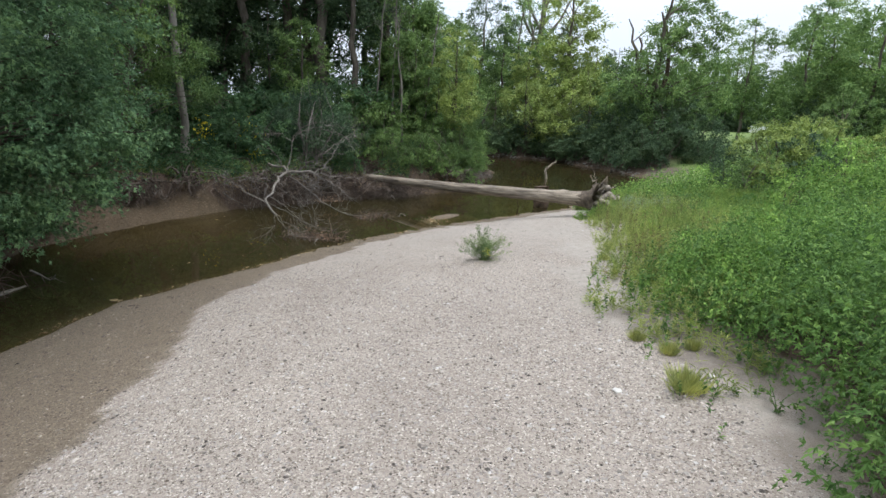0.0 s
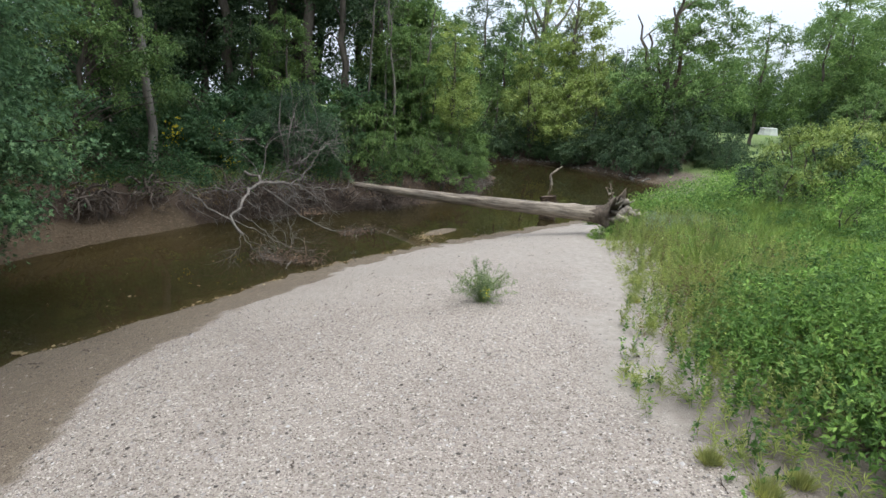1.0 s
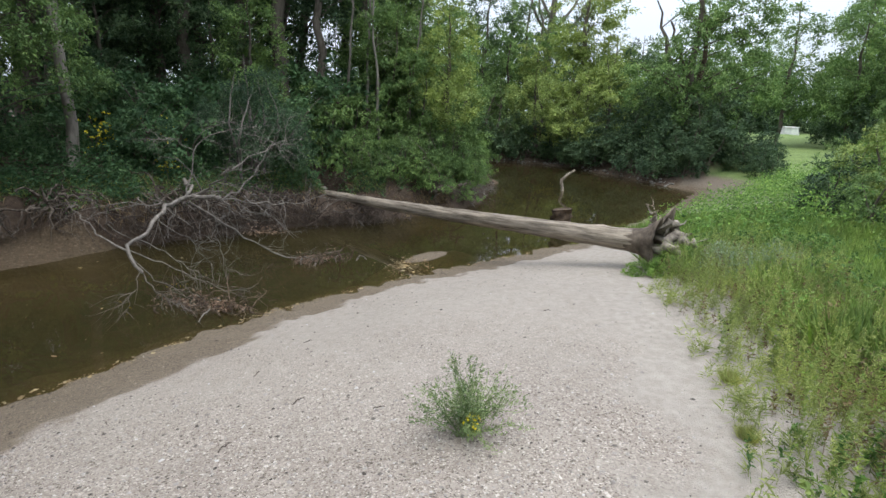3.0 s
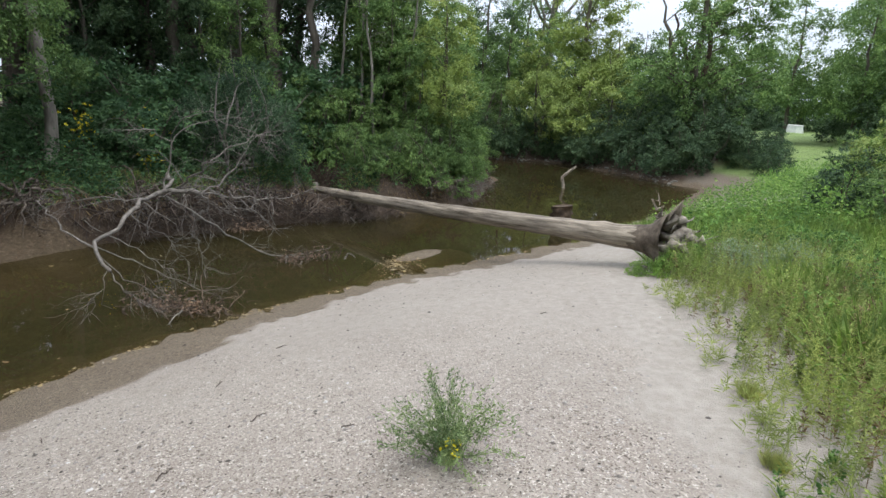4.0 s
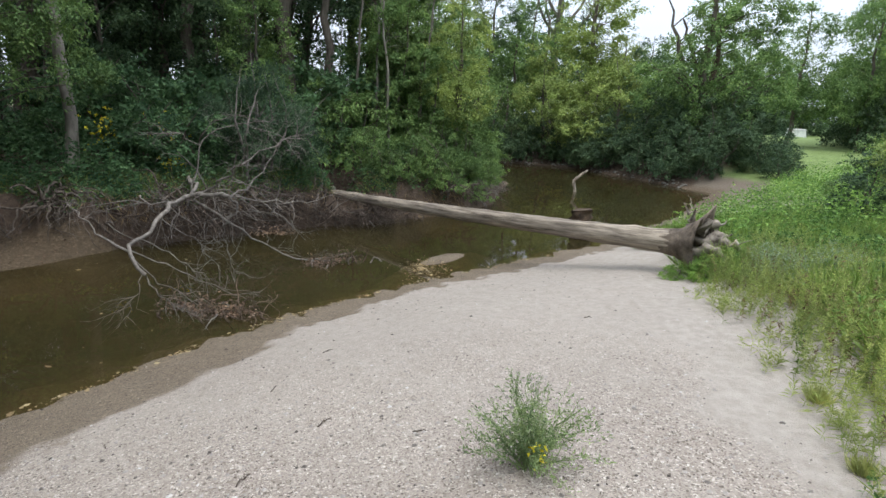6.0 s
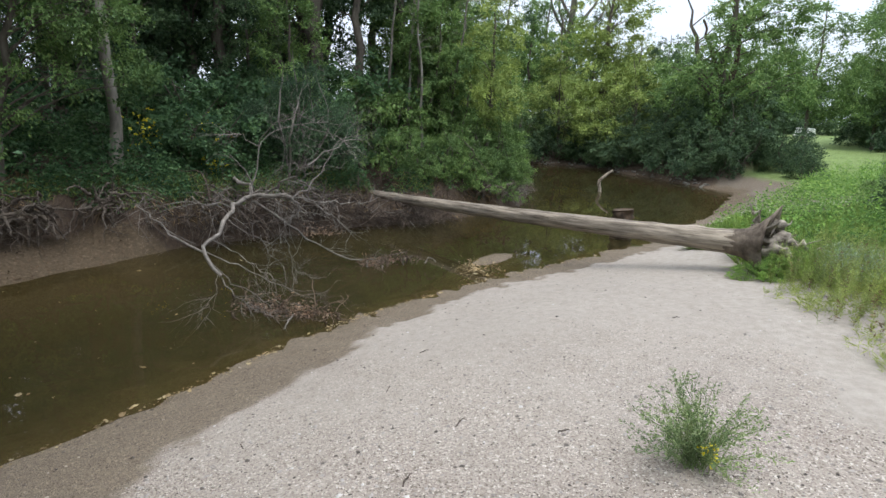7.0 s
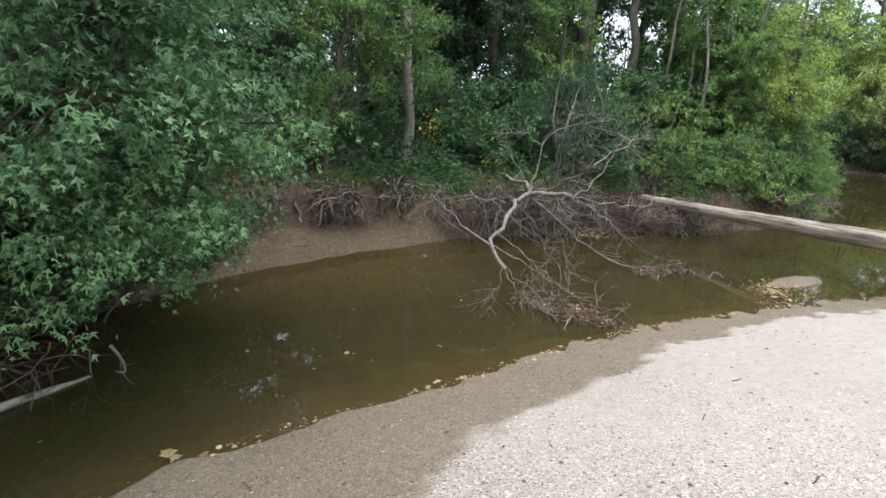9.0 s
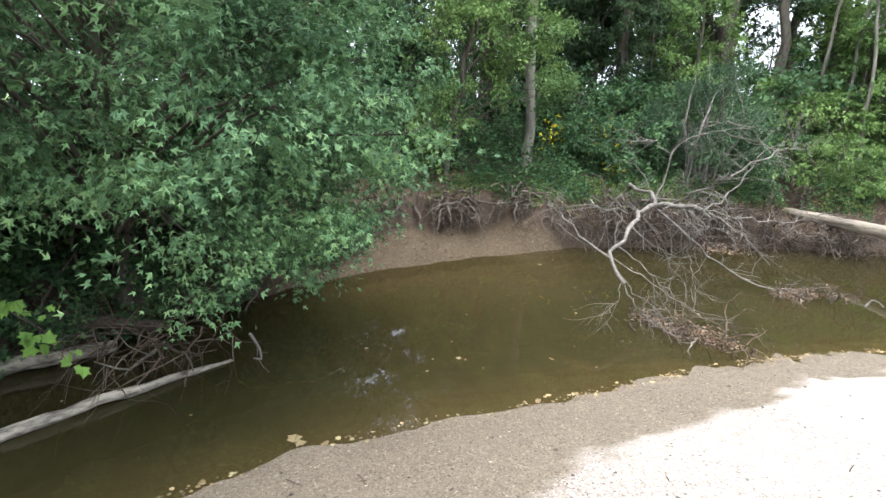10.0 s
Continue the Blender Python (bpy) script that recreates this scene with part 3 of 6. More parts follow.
willow = make_tree("bank_willow", 15, 5.2, 0.12, [((0, 0, 3.4), (2.4, 2.3, 1.8)), ((-1.5, -0.9, 1.4), (1.7, 1.6, 1.3)), ((1.4, -0.9, 1.3), (1.7, 1.6, 1.3)), ((0, 1.2, 1.4), (1.7, 1.5, 1.3))], 140, 0.55, 18000, 0.14, WILLOW, BARK, "low spreading willow hanging over the bank", "tree", 0.4, "far", (0, 0), 22, 0.7, 3)
sallow = make_tree("bank_sallow", 19, 5.6, 0.12, [((0, 0, 3.6), (2.3, 2.2, 1.9)), ((-1.9, -1.0, 2.0), (1.7, 1.4, 1.1)), ((1.8, -1.1, 1.7), (1.6, 1.4, 1.2)), ((-0.2, -2.0, 1.3), (1.5, 1.2, 0.9))], 150, 0.58, 20000, 0.14, SALLOW, BARK, "rounded yellowish-green sallow leaning over the creek", "tree", 0.5, "far", (0, 0), 22, 0.6, 3)
shrub = make_tree("bank_shrub", 16, 1.9, 0.035, [((0, 0, 1.1), (0.95, 0.95, 0.85)), ((0.5, -0.3, 0.6), (0.8, 0.7, 0.5))], 90, 0.26, 3600, 0.11, VINE, BARK, "green leafy shrub on the bank", "shrub", 0.5, False, (0, 0), 8, 0.3, 4)
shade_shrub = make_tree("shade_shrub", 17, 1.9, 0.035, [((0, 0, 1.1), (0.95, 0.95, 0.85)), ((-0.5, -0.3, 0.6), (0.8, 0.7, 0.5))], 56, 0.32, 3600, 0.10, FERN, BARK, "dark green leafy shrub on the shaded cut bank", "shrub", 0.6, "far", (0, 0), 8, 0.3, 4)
point_shrub = make_tree("point_shrub", 20, 1.7, 0.03, [((0, 0, 0.9), (1.0, 0.9, 0.7)), ((0.6, -0.5, 0.45), (0.9, 0.7, 0.4)), ((-0.5, -0.4, 0.5), (0.8, 0.6, 0.4))], 44, 0.30, 3800, 0.10, WILLOW, BARK, "mid-green sprawling bush on the point of the bank", "shrub", 0.45, False, (0, 0), 8, 0.5, 4, 0.5)
stand(point_shrub, -0.3, 23.6, 0, 0.7)
# takes the darkened forest leaves to put shade under the bend's trees
bend_bush = make_tree("bend_bush", 28, 3.6, 0.06, [((0, 0, 2.2), (1.7, 1.6, 1.4)), ((-1.2, -0.6, 1.0), (1.2, 1.1, 0.9)), ((1.2, -0.6, 0.9), (1.2, 1.1, 0.9))], 100, 0.48, 6200, 0.15, SHADED_FOREST, BARK, "leafy bush at the foot of the bend's trees, leaves coloured dark for shade", "shrub", 0.55, "far", (0, 0), 9, 0.4, 3)
thicket = make_tree("thicket_tree", 29, 5.4, 0.05, [((0, 0, 4.4), (0.7, 0.7, 1.1)), ((0.35, -0.2, 3.0), (0.85, 0.8, 0.9)), ((-0.45, -0.1, 2.0), (0.9, 0.8, 0.8)), ((0.2, -0.5, 0.9), (1.0, 0.8, 0.7))], 64, 0.36, 11000, 0.105, LIT_TREE, BARK, "narrow young tree crowded with vines on the point", "tree", 0.55, "far", (0.2, 0), 18, 0.4, 2)
forest_trees = [forest_a, forest_b, forest_c, forest_d]
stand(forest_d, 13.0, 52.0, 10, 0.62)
stand(forest_a, -13.5, 25.0, 20)
stand(forest_b, -6.2, 27.5, 70)
stand(forest_c, -9.8, 35.5, 10)
rng = np.random.default_rng(5)
# dark woods behind the cut bank, continued south along it out of view
# first four and the (-12.0, 3.2) tree: unseen, added to shade the maple
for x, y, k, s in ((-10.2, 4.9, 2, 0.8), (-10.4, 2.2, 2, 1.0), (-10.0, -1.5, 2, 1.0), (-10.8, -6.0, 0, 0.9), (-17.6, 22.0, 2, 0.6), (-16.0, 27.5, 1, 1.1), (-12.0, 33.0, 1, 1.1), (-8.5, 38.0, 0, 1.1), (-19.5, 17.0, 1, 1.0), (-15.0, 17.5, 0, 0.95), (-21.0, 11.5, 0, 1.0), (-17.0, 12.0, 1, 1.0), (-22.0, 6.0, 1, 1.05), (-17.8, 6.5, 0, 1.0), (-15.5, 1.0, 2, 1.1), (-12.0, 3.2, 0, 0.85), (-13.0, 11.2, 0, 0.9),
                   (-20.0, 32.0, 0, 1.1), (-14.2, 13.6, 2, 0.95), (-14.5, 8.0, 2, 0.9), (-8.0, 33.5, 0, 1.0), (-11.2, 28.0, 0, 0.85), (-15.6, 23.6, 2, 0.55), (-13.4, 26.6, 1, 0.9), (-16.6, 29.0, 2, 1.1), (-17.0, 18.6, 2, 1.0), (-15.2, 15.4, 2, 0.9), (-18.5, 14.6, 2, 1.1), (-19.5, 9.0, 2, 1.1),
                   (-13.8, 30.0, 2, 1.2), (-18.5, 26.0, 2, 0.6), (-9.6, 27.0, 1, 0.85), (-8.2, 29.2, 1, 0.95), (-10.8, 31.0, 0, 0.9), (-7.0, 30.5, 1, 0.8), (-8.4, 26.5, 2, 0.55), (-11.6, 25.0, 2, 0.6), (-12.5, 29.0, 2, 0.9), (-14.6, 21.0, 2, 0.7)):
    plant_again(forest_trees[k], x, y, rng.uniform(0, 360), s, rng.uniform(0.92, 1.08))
stand(yellow_tree, 9.6, 47.0, 40, 1.08)
# trees, mostly in the lit leaf colour, on the point, round the outer bend and beyond the lawn
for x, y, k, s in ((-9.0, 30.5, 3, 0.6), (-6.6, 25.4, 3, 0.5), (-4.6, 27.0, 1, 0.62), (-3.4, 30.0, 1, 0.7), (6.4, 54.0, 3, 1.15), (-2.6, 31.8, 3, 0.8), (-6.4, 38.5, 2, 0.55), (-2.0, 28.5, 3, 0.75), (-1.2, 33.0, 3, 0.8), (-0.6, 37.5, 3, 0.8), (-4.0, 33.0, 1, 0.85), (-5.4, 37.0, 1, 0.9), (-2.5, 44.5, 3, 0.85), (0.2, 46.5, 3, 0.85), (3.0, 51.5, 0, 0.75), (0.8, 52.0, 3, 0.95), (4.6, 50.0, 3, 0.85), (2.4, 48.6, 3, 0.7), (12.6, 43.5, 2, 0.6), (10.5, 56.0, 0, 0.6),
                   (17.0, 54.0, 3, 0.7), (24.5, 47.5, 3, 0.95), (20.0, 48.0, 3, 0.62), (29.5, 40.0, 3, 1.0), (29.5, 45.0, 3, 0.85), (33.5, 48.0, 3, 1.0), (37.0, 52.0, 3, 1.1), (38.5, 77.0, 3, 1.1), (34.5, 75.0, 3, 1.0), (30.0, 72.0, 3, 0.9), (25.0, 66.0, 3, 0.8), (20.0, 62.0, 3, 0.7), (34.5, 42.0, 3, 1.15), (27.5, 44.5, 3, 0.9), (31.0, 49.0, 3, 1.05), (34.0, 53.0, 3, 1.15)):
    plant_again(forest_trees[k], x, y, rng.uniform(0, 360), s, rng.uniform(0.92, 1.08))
for x, y, s in ((6.6, 48.5, 0.62), (0.2, 25.9, 0.47), (11.6, 46.0, 0.62)):
    plant_again(yellow_tree, x, y, rng.uniform(0, 360), s)
stand(willow, 14.6, 41.0, 15, 1.0)
stand(bend_bush, 13.0, 36.4, 0, 1.0)
for x, y, s in ((15.4, 32.2, 0.42), (16.6, 33.8, 0.42), (10.8, 36.8, 0.7), (11.6, 35.0, 0.7), (9.5, 39.2, 0.7), (12.2, 33.8, 0.55), (7.9, 41.8, 0.65), (5.8, 43.2, 0.7), (2.6, 43.2, 0.7), (11.6, 37.6, 1.0), (13.6, 34.4, 0.75), (15.2, 36.4, 0.95), (15.9, 34.2, 0.55), (17.0, 36.0, 0.6), (10.4, 39.4, 0.9), (9.0, 41.0, 0.75), (7.4, 42.6, 0.7), (13.4, 41.0, 1.2), (4.6, 43.6, 0.8), (1.6, 43.8, 0.8), (-1.6, 43.6, 0.8),
                (29.6, 47.5, 1.0), (31.0, 46.0, 1.0), (31.6, 50.5, 1.1), (34.0, 50.0, 1.2), (36.5, 54.5, 1.2), (27.8, 43.0, 1.0), (29.0, 39.4, 1.0), (31.5, 41.5, 1.2), (40.0, 60.0, 1.3), (33.5, 72.5, 1.0), (30.0, 69.5, 1.0), (26.0, 63.5, 1.0), (42.0, 76.5, 1.8), (37.5, 76.0, 1.8), (39.8, 75.0, 2.0), (34.8, 74.0, 1.8)):
    plant_again(bend_bush, x, y, rng.uniform(0, 360), s)
stand(thicket, -1.7, 26.4, 0, 1.0)
for x, y, s, tall in ((-0.9, 25.0, 0.75, 1.0), (-2.2, 25.4, 0.9, 1.1), (0.7, 27.8, 0.8, 0.9), (-3.2, 24.6, 0.6, 0.7), (-1.2, 27.2, 1.1, 1.1), (0.5, 24.9, 0.45, 0.9), (-4.4, 25.6, 0.7, 0.7), (-2.6, 27.6, 0.9, 0.9), (0.9, 30.0, 0.8, 1.0)):
    plant_again(thicket, x, y, rng.uniform(0, 360), s, tall)
for x, y, s in ((3.4, 45.2, 0.85), (0.2, 45.2, 0.8), (0.4, 30.2, 0.5), (27.0, 38.4, 0.8), (29.8, 36.2, 0.8)):
    plant_again(willow, x, y, rng.uniform(0, 360), s)
stand(sallow, 10.0, 42.6, 0, 1.05)
plant_again(sallow, 10.6, 18.2, 40, 0.50)
# dark bushes among these sallows stand in for their shaded undersides
plant_again(bend_bush, 11.2, 17.4, 200, 0.62)
plant_again(sallow, 12.8, 19.4, 200, 0.52)
plant_again(bend_bush, 9.6, 18.6, 100, 0.5)
plant_again(willow, 11.2, 20.4, 300, 0.42)
plant_again(willow, 9.6, 17.0, 80, 0.34)
plant_again(sallow, 13.6, 17.0, 120, 0.42)
plant_again(sallow, 6.2, 43.8, 130, 0.95)
plant_again(sallow, 8.6, 43.6, 250, 0.7)
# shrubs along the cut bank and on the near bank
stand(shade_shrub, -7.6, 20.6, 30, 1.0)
stand(shrub, 11.4, 15.6, 30, 1.15)
# dark shrubs round the maple's foot are added in place of its deep shade
for x, y, s in ((-6.6, 20.3, 1.0), (-8.6, 21.4, 0.9), (-4.7, 21.9, 0.8), (-3.6, 24.0, 0.7), (-2.2, 23.2, 0.75), (-1.2, 23.5, 0.8), (-0.4, 24.4, 0.9), (0.6, 25.4, 0.8), (-2.8, 23.9, 0.8), (-0.6, 23.9, 0.6), (0.1, 24.6, 0.6), (0.7, 27.2, 1.0), (0.9, 29.0, 1.0), (1.4, 30.6, 0.8), (0.9, 24.7, 0.5), (1.2, 25.9, 0.6), (1.3, 27.2, 0.6), (1.5, 28.6, 0.6), (1.7, 29.9, 0.55), (0.2, 23.9, 0.45), (-1.8, 22.9, 0.5),
                (-10.4, 20.6, 0.9), (-11.6, 19.0, 0.9), (-10.9, 17.8, 0.6), (-12.4, 16.6, 0.9), (-10.6, 22.8, 1.2), (-12.6, 22.2, 1.2), (-8.4, 24.0, 1.3), (-9.4, 23.0, 1.4), (-11.4, 24.2, 1.6), (-7.2, 25.0, 1.7), (-13.8, 20.4, 1.5), (-14.2, 17.8, 1.6), (-13.4, 15.2, 1.4), (-12.2, 18.0, 1.0), (-4.0, 26.2, 1.7), (-2.4, 27.6, 1.6), (-13.0, 12.8, 1.5), (-6.2, 22.2, 1.1), (-5.2, 23.2, 1.3), (-3.2, 24.6, 1.4), (-1.6, 25.6, 1.1),
                (-11.6, 8.6, 1.5), (-9.6, 8.3, 0.7), (-9.4, 9.2, 0.6), (-9.35, 10.3, 0.55), (-9.8, 7.0, 0.75), (-9.7, 6.1, 0.8), (-10.3, 6.4, 1.2), (-9.9, 5.0, 0.9), (-9.9, 7.4, 0.8), (-9.8, 9.6, 0.8), (-9.9, 11.2, 0.8), (-10.2, 5.8, 0.9), (-12.0, 6.4, 1.6), (-11.4, 4.8, 1.4), (-12.6, 10.6, 1.5), (-12.0, 12.6, 1.3), (-9.7, 12.6, 0.55), (-9.6, 11.9, 0.5), (-9.9, 13.2, 0.5), (-10.2, 8.8, 0.9), (-10.4, 7.9, 1.1), (-10.6, 6.9, 1.2), (-10.7, 9.9, 1.1), (-10.9, 5.4, 1.2), (14.2, 18.6, 1.2), (12.6, 20.0, 1.2), (17.5, 28.5, 0.9), (19.0, 30.0, 1.0), (20.6, 31.2, 1.1), (16.2, 27.0, 0.8), (18.6, 27.4, 1.0), (3.8, 14.65, 0.20), (4.15, 14.5, 0.24), (4.6, 14.6, 0.28), (5.0, 15.0, 0.36), (8.2, 12.6, 0.7), (9.6, 10.2, 0.9)):
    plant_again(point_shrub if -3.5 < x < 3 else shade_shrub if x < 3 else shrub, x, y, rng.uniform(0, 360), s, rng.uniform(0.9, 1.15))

# tree with the straight pale trunk at the cut bank's edge
bank_tree = make_tree("bank_tree", 21, 18, 0.138, [((0, 0, 14.0), (3.6, 3.6, 4.0)), ((-1.5, 0.5, 9.5), (2.4, 2.4, 1.8))], 120, 0.9, 16000, 0.17, SHADED_FOREST, PALE_BARK, "straight pale trunk of a tall tree on the cut bank", lobed="far", lean=(-0.9, 0.2))
stand(bank_tree, -9.55, 19.95, 0)
# maple hanging over the pool
# lobes at (2.6, -3.0, 4.8) and (0.8, -4.2, 4.0): unseen, added as shade
MAPLE_LOBES = [((1.1, 0.0, 5.4), (3.5, 3.4, 3.0)), ((1.6, 0.2, 2.8), (2.5, 2.6, 2.0)), ((1.9, -3.0, 3.6), (1.7, 2.0, 1.3)), ((2.6, -3.0, 4.8), (1.9, 1.7, 0.9)), ((2.3, -0.6, 4.3), (1.4, 1.5, 1.2)), ((3.2, 1.5, 1.9), (0.9, 0.9, 0.8)), ((2.8, 0.8, 1.2), (1.1, 1.2, 1.1)), ((2.2, 0.7, 1.8), (1.2, 1.1, 0.7)), ((1.2, -1.5, 2.3), (1.2, 1.3, 0.9)), ((2.9, -0.1, 0.7), (0.4, 0.45, 0.3)), ((3.0, -0.4, 0.3), (0.2, 0.25, 0.25)), ((2.9, 0.9, 0.4), (0.25, 0.3, 0.3)), ((2.6, 1.6, 1.8), (1.0, 0.9, 0.9)), ((2.9, 1.2, 2.6), (1.3, 1.2, 1.1)), ((1.9, -0.5, 1.7), (0.9, 0.9, 0.6)), ((0.8, -4.2, 4.0), (2.2, 1.8, 2.6)), ((1.6, 1.7, 3.8), (2.0, 1.3, 2.0)), ((1.5, 1.8, 1.2), (1.2, 0.9, 1.3)), ((0.6, -2.6, 3.8), (2.4, 2.2, 2.8)), ((0.9, -2.5, 2.7), (1.5, 1.6, 0.9)), ((2.4, -1.0, 5.6), (2.4, 3.2, 0.9))]
# upper boughs reach out over the water, lower ones stand back in their shade
MAPLE_LOBES = [((x + 0.93 * k, y - 0.37 * k, z), r) for (x, y, z), r in MAPLE_LOBES for k in [float(np.interp(z, (0.5, 2.0, 4.0), (-0.55, -0.15, 0.9)))]]
MAPLE_LOBES += [((3.3, 1.1, 1.15), (0.5, 0.5, 0.22))]
maple = make_tree("overhanging_maple", 22, 9.5, 0.15, MAPLE_LOBES,
                  520, 0.62, 100000, 0.098, MAPLE, BARK, "dense dark green maple overhanging the creek", "tree", 0.62, "three", (0.9, 0.2), 60, 0.22, 2, 0.30)
stand(maple, -10.0, 9.4, 0)
# slender light tree beside the maple
light_tree = make_tree("slender_tree", 23, 6.4, 0.09, [((1.3, 0.9, 3.6), (1.5, 1.2, 0.9)), ((1.5, 1.1, 2.5), (1.1, 1.0, 0.7)), ((0.2, 0.2, 3.2), (1.4, 1.3, 1.3)), ((0.7, 0.4, 4.8), (1.6, 1.4, 1.0)), ((0.0, -0.4, 1.5), (0.9, 0.9, 0.9))], 150, 0.42, 17000, 0.095, WILLOW, BARK, "slender tree with light green drooping leaves", "tree", 0.5, False, (1.2, 0.6), 44, 0.5, 1, 0.6)
stand(light_tree, -10.3, 17.3, 0)
# grey-green fine-leaved bush behind the dead limbs
grey_bush = make_tree("grey_bush", 24, 3.3, 0.04, [((0, 0, 1.5), (1.35, 1.1, 1.05)), ((0.7, -0.2, 1.1), (1.0, 0.9, 0.7)), ((-0.9, -0.1, 1.0), (0.8, 0.8, 0.7)), ((0.1, 0.1, 2.3), (0.8, 0.7, 0.6))], 120, 0.42, 11000, 0.15, GREYLEAF, GREY_WOOD, "dark grey-green fine-leaved bush on the cut bank", "shrub", 0.17, False, (0, 0), 46, 0.3, 7, 0.8)
stand(grey_bush, -5.2, 21.2, 0, 1.0)
# large tree with bare vine-clad limbs at the outer bend
big_tree = make_tree("vine_clad_tree", 25, 10.5, 0.28, [((0, 0, 5.2), (3.4, 3.2, 3.0)), ((1.6, 0.2, 8.0), (2.2, 2.0, 2.2)), ((-1.8, -0.5, 3.4), (2.4, 2.2, 2.2)), ((2.6, 0, 4.0), (2.2, 2.2, 2.4))], 240, 0.70, 34000, 0.15, LIT_TREE, BARK, "large tree with dark bare limbs above its crown", "tree", 0.55, "far", (-0.6, 0), 40, 0.4, 2)
stand(big_tree, 14.0, 38.2, 0, 1.0)
trunk = [c for c in big_tree.children if c.name.startswith("trunk")][0]
for seed, pts in ((26, [(0.1, -0.3, 2.8), (-0.5, -0.4, 4.4), (-1.3, -0.5, 5.7), (-1.9, -0.4, 7.2)]), (27, [(0.2, -0.2, 4.0), (0.3, -0.3, 6.0), (-0.1, -0.3, 7.6), (-0.6, -0.3, 8.8)])):
    g = np.random.default_rng(seed)
    wood = Tubes()
    line = bent(pts, 12, g, 0.04)
    wood.add(line, np.linspace(0.17, 0.05, 12), 7, 0.1, g)
    twigs(wood, g, line[3:], 0.03, 9, 0.9, 1)
    part("bare_limb", wood.mesh("bare_limb", ROT), trunk, "dark bare limb")


def make_bare_tree():
    """A leafless pale tree, far behind the bend."""
    g = np.random.default_rng(31)
    tree = tagged(new("bare_tree"), "tall leafless pale-limbed dead tree above the woods", "tree")
    t, b = Tubes(), Tubes()
    line = bent([(0, 0, -0.3), (0.1, 0, 6), (0.2, 0, 10), (0.0, 0, 14)], 12, g, 0.05)
    t.add(line, np.linspace(0.35, 0.10, 12), 8)
    for k in range(14):
        a = line[4 + k % 7]
        w = np.array([math.cos(k * 2.4), math.sin(k * 2.4) * 0.5, 1.5])
        limb = bent([a, a + w * 1.6, a + w * 3.2 + (0, 0, 0.4)], 8, g, 0.10)
        b.add(limb, np.linspace(0.13, 0.03, 8), 5)
        twigs(b, g, limb, 0.05, 7, 1.6, 1)
    t.join(b)
    part("trunk", t.mesh("trunk", PALE_BARK), tree)
    return tree


stand(make_bare_tree(), 8.2, 55.0, 0, 1.25)


def make_woods():
    """The closed wall of woods behind the nearer trees."""
    g = np.random.default_rng(33)
    # stretch behind the path's start is unseen, raised to block low skylight
    track = np.array([(-14, -16, 16), (-25, 2, 14), (-29, 16, 13), (-25, 32, 13), (-18, 39, 13), (-13.5, 43, 10), (-9.5, 46, 5), (-6.5, 49, 4.5), (-1, 57, 8), (7, 66, 11), (18, 76, 9), (34, 84, 10), (50, 78, 11), (52, 52, 10), (44, 26, 12), (34, 2, 15), (20, -20, 18), (0, -26, 18), (-14, -16, 17)], float)
    line = bent(track, 400)
    count = 2700
    k = g.integers(0, 400, count)
    u = g.uniform(0, 1, count) ** 1.1
    C = np.stack((line[k, 0], line[k, 1], 1.0 + u * line[k, 2] * g.uniform(0.75, 1.05, count)), 1) + g.normal(0, 1.6, (count, 3)) * (1, 1, 0.3)
    V, F = clump_leaves(g, C, g.uniform(1.0, 2.6, count), 140000, 0.42, 0.6, lobed="far", spread=0.0)
    return tagged(new("far_woods", fast_mesh("far_woods", V, F, SHADED_FOREST)), "dense green woods closing the view, leaves coloured dark for shade", "woods", "", "stuff")


make_woods()


# ---- fallen wood ----
GNARL = bark_material("gnarled_root_wood", (0.085, 0.070, 0.056), (0.44, 0.39, 0.33), 9.0, (1, 1, 1))


FLARE = bark_material("torn_root_wood", (0.045, 0.034, 0.026), (0.24, 0.195, 0.155), 6.0, (1, 1, 1))


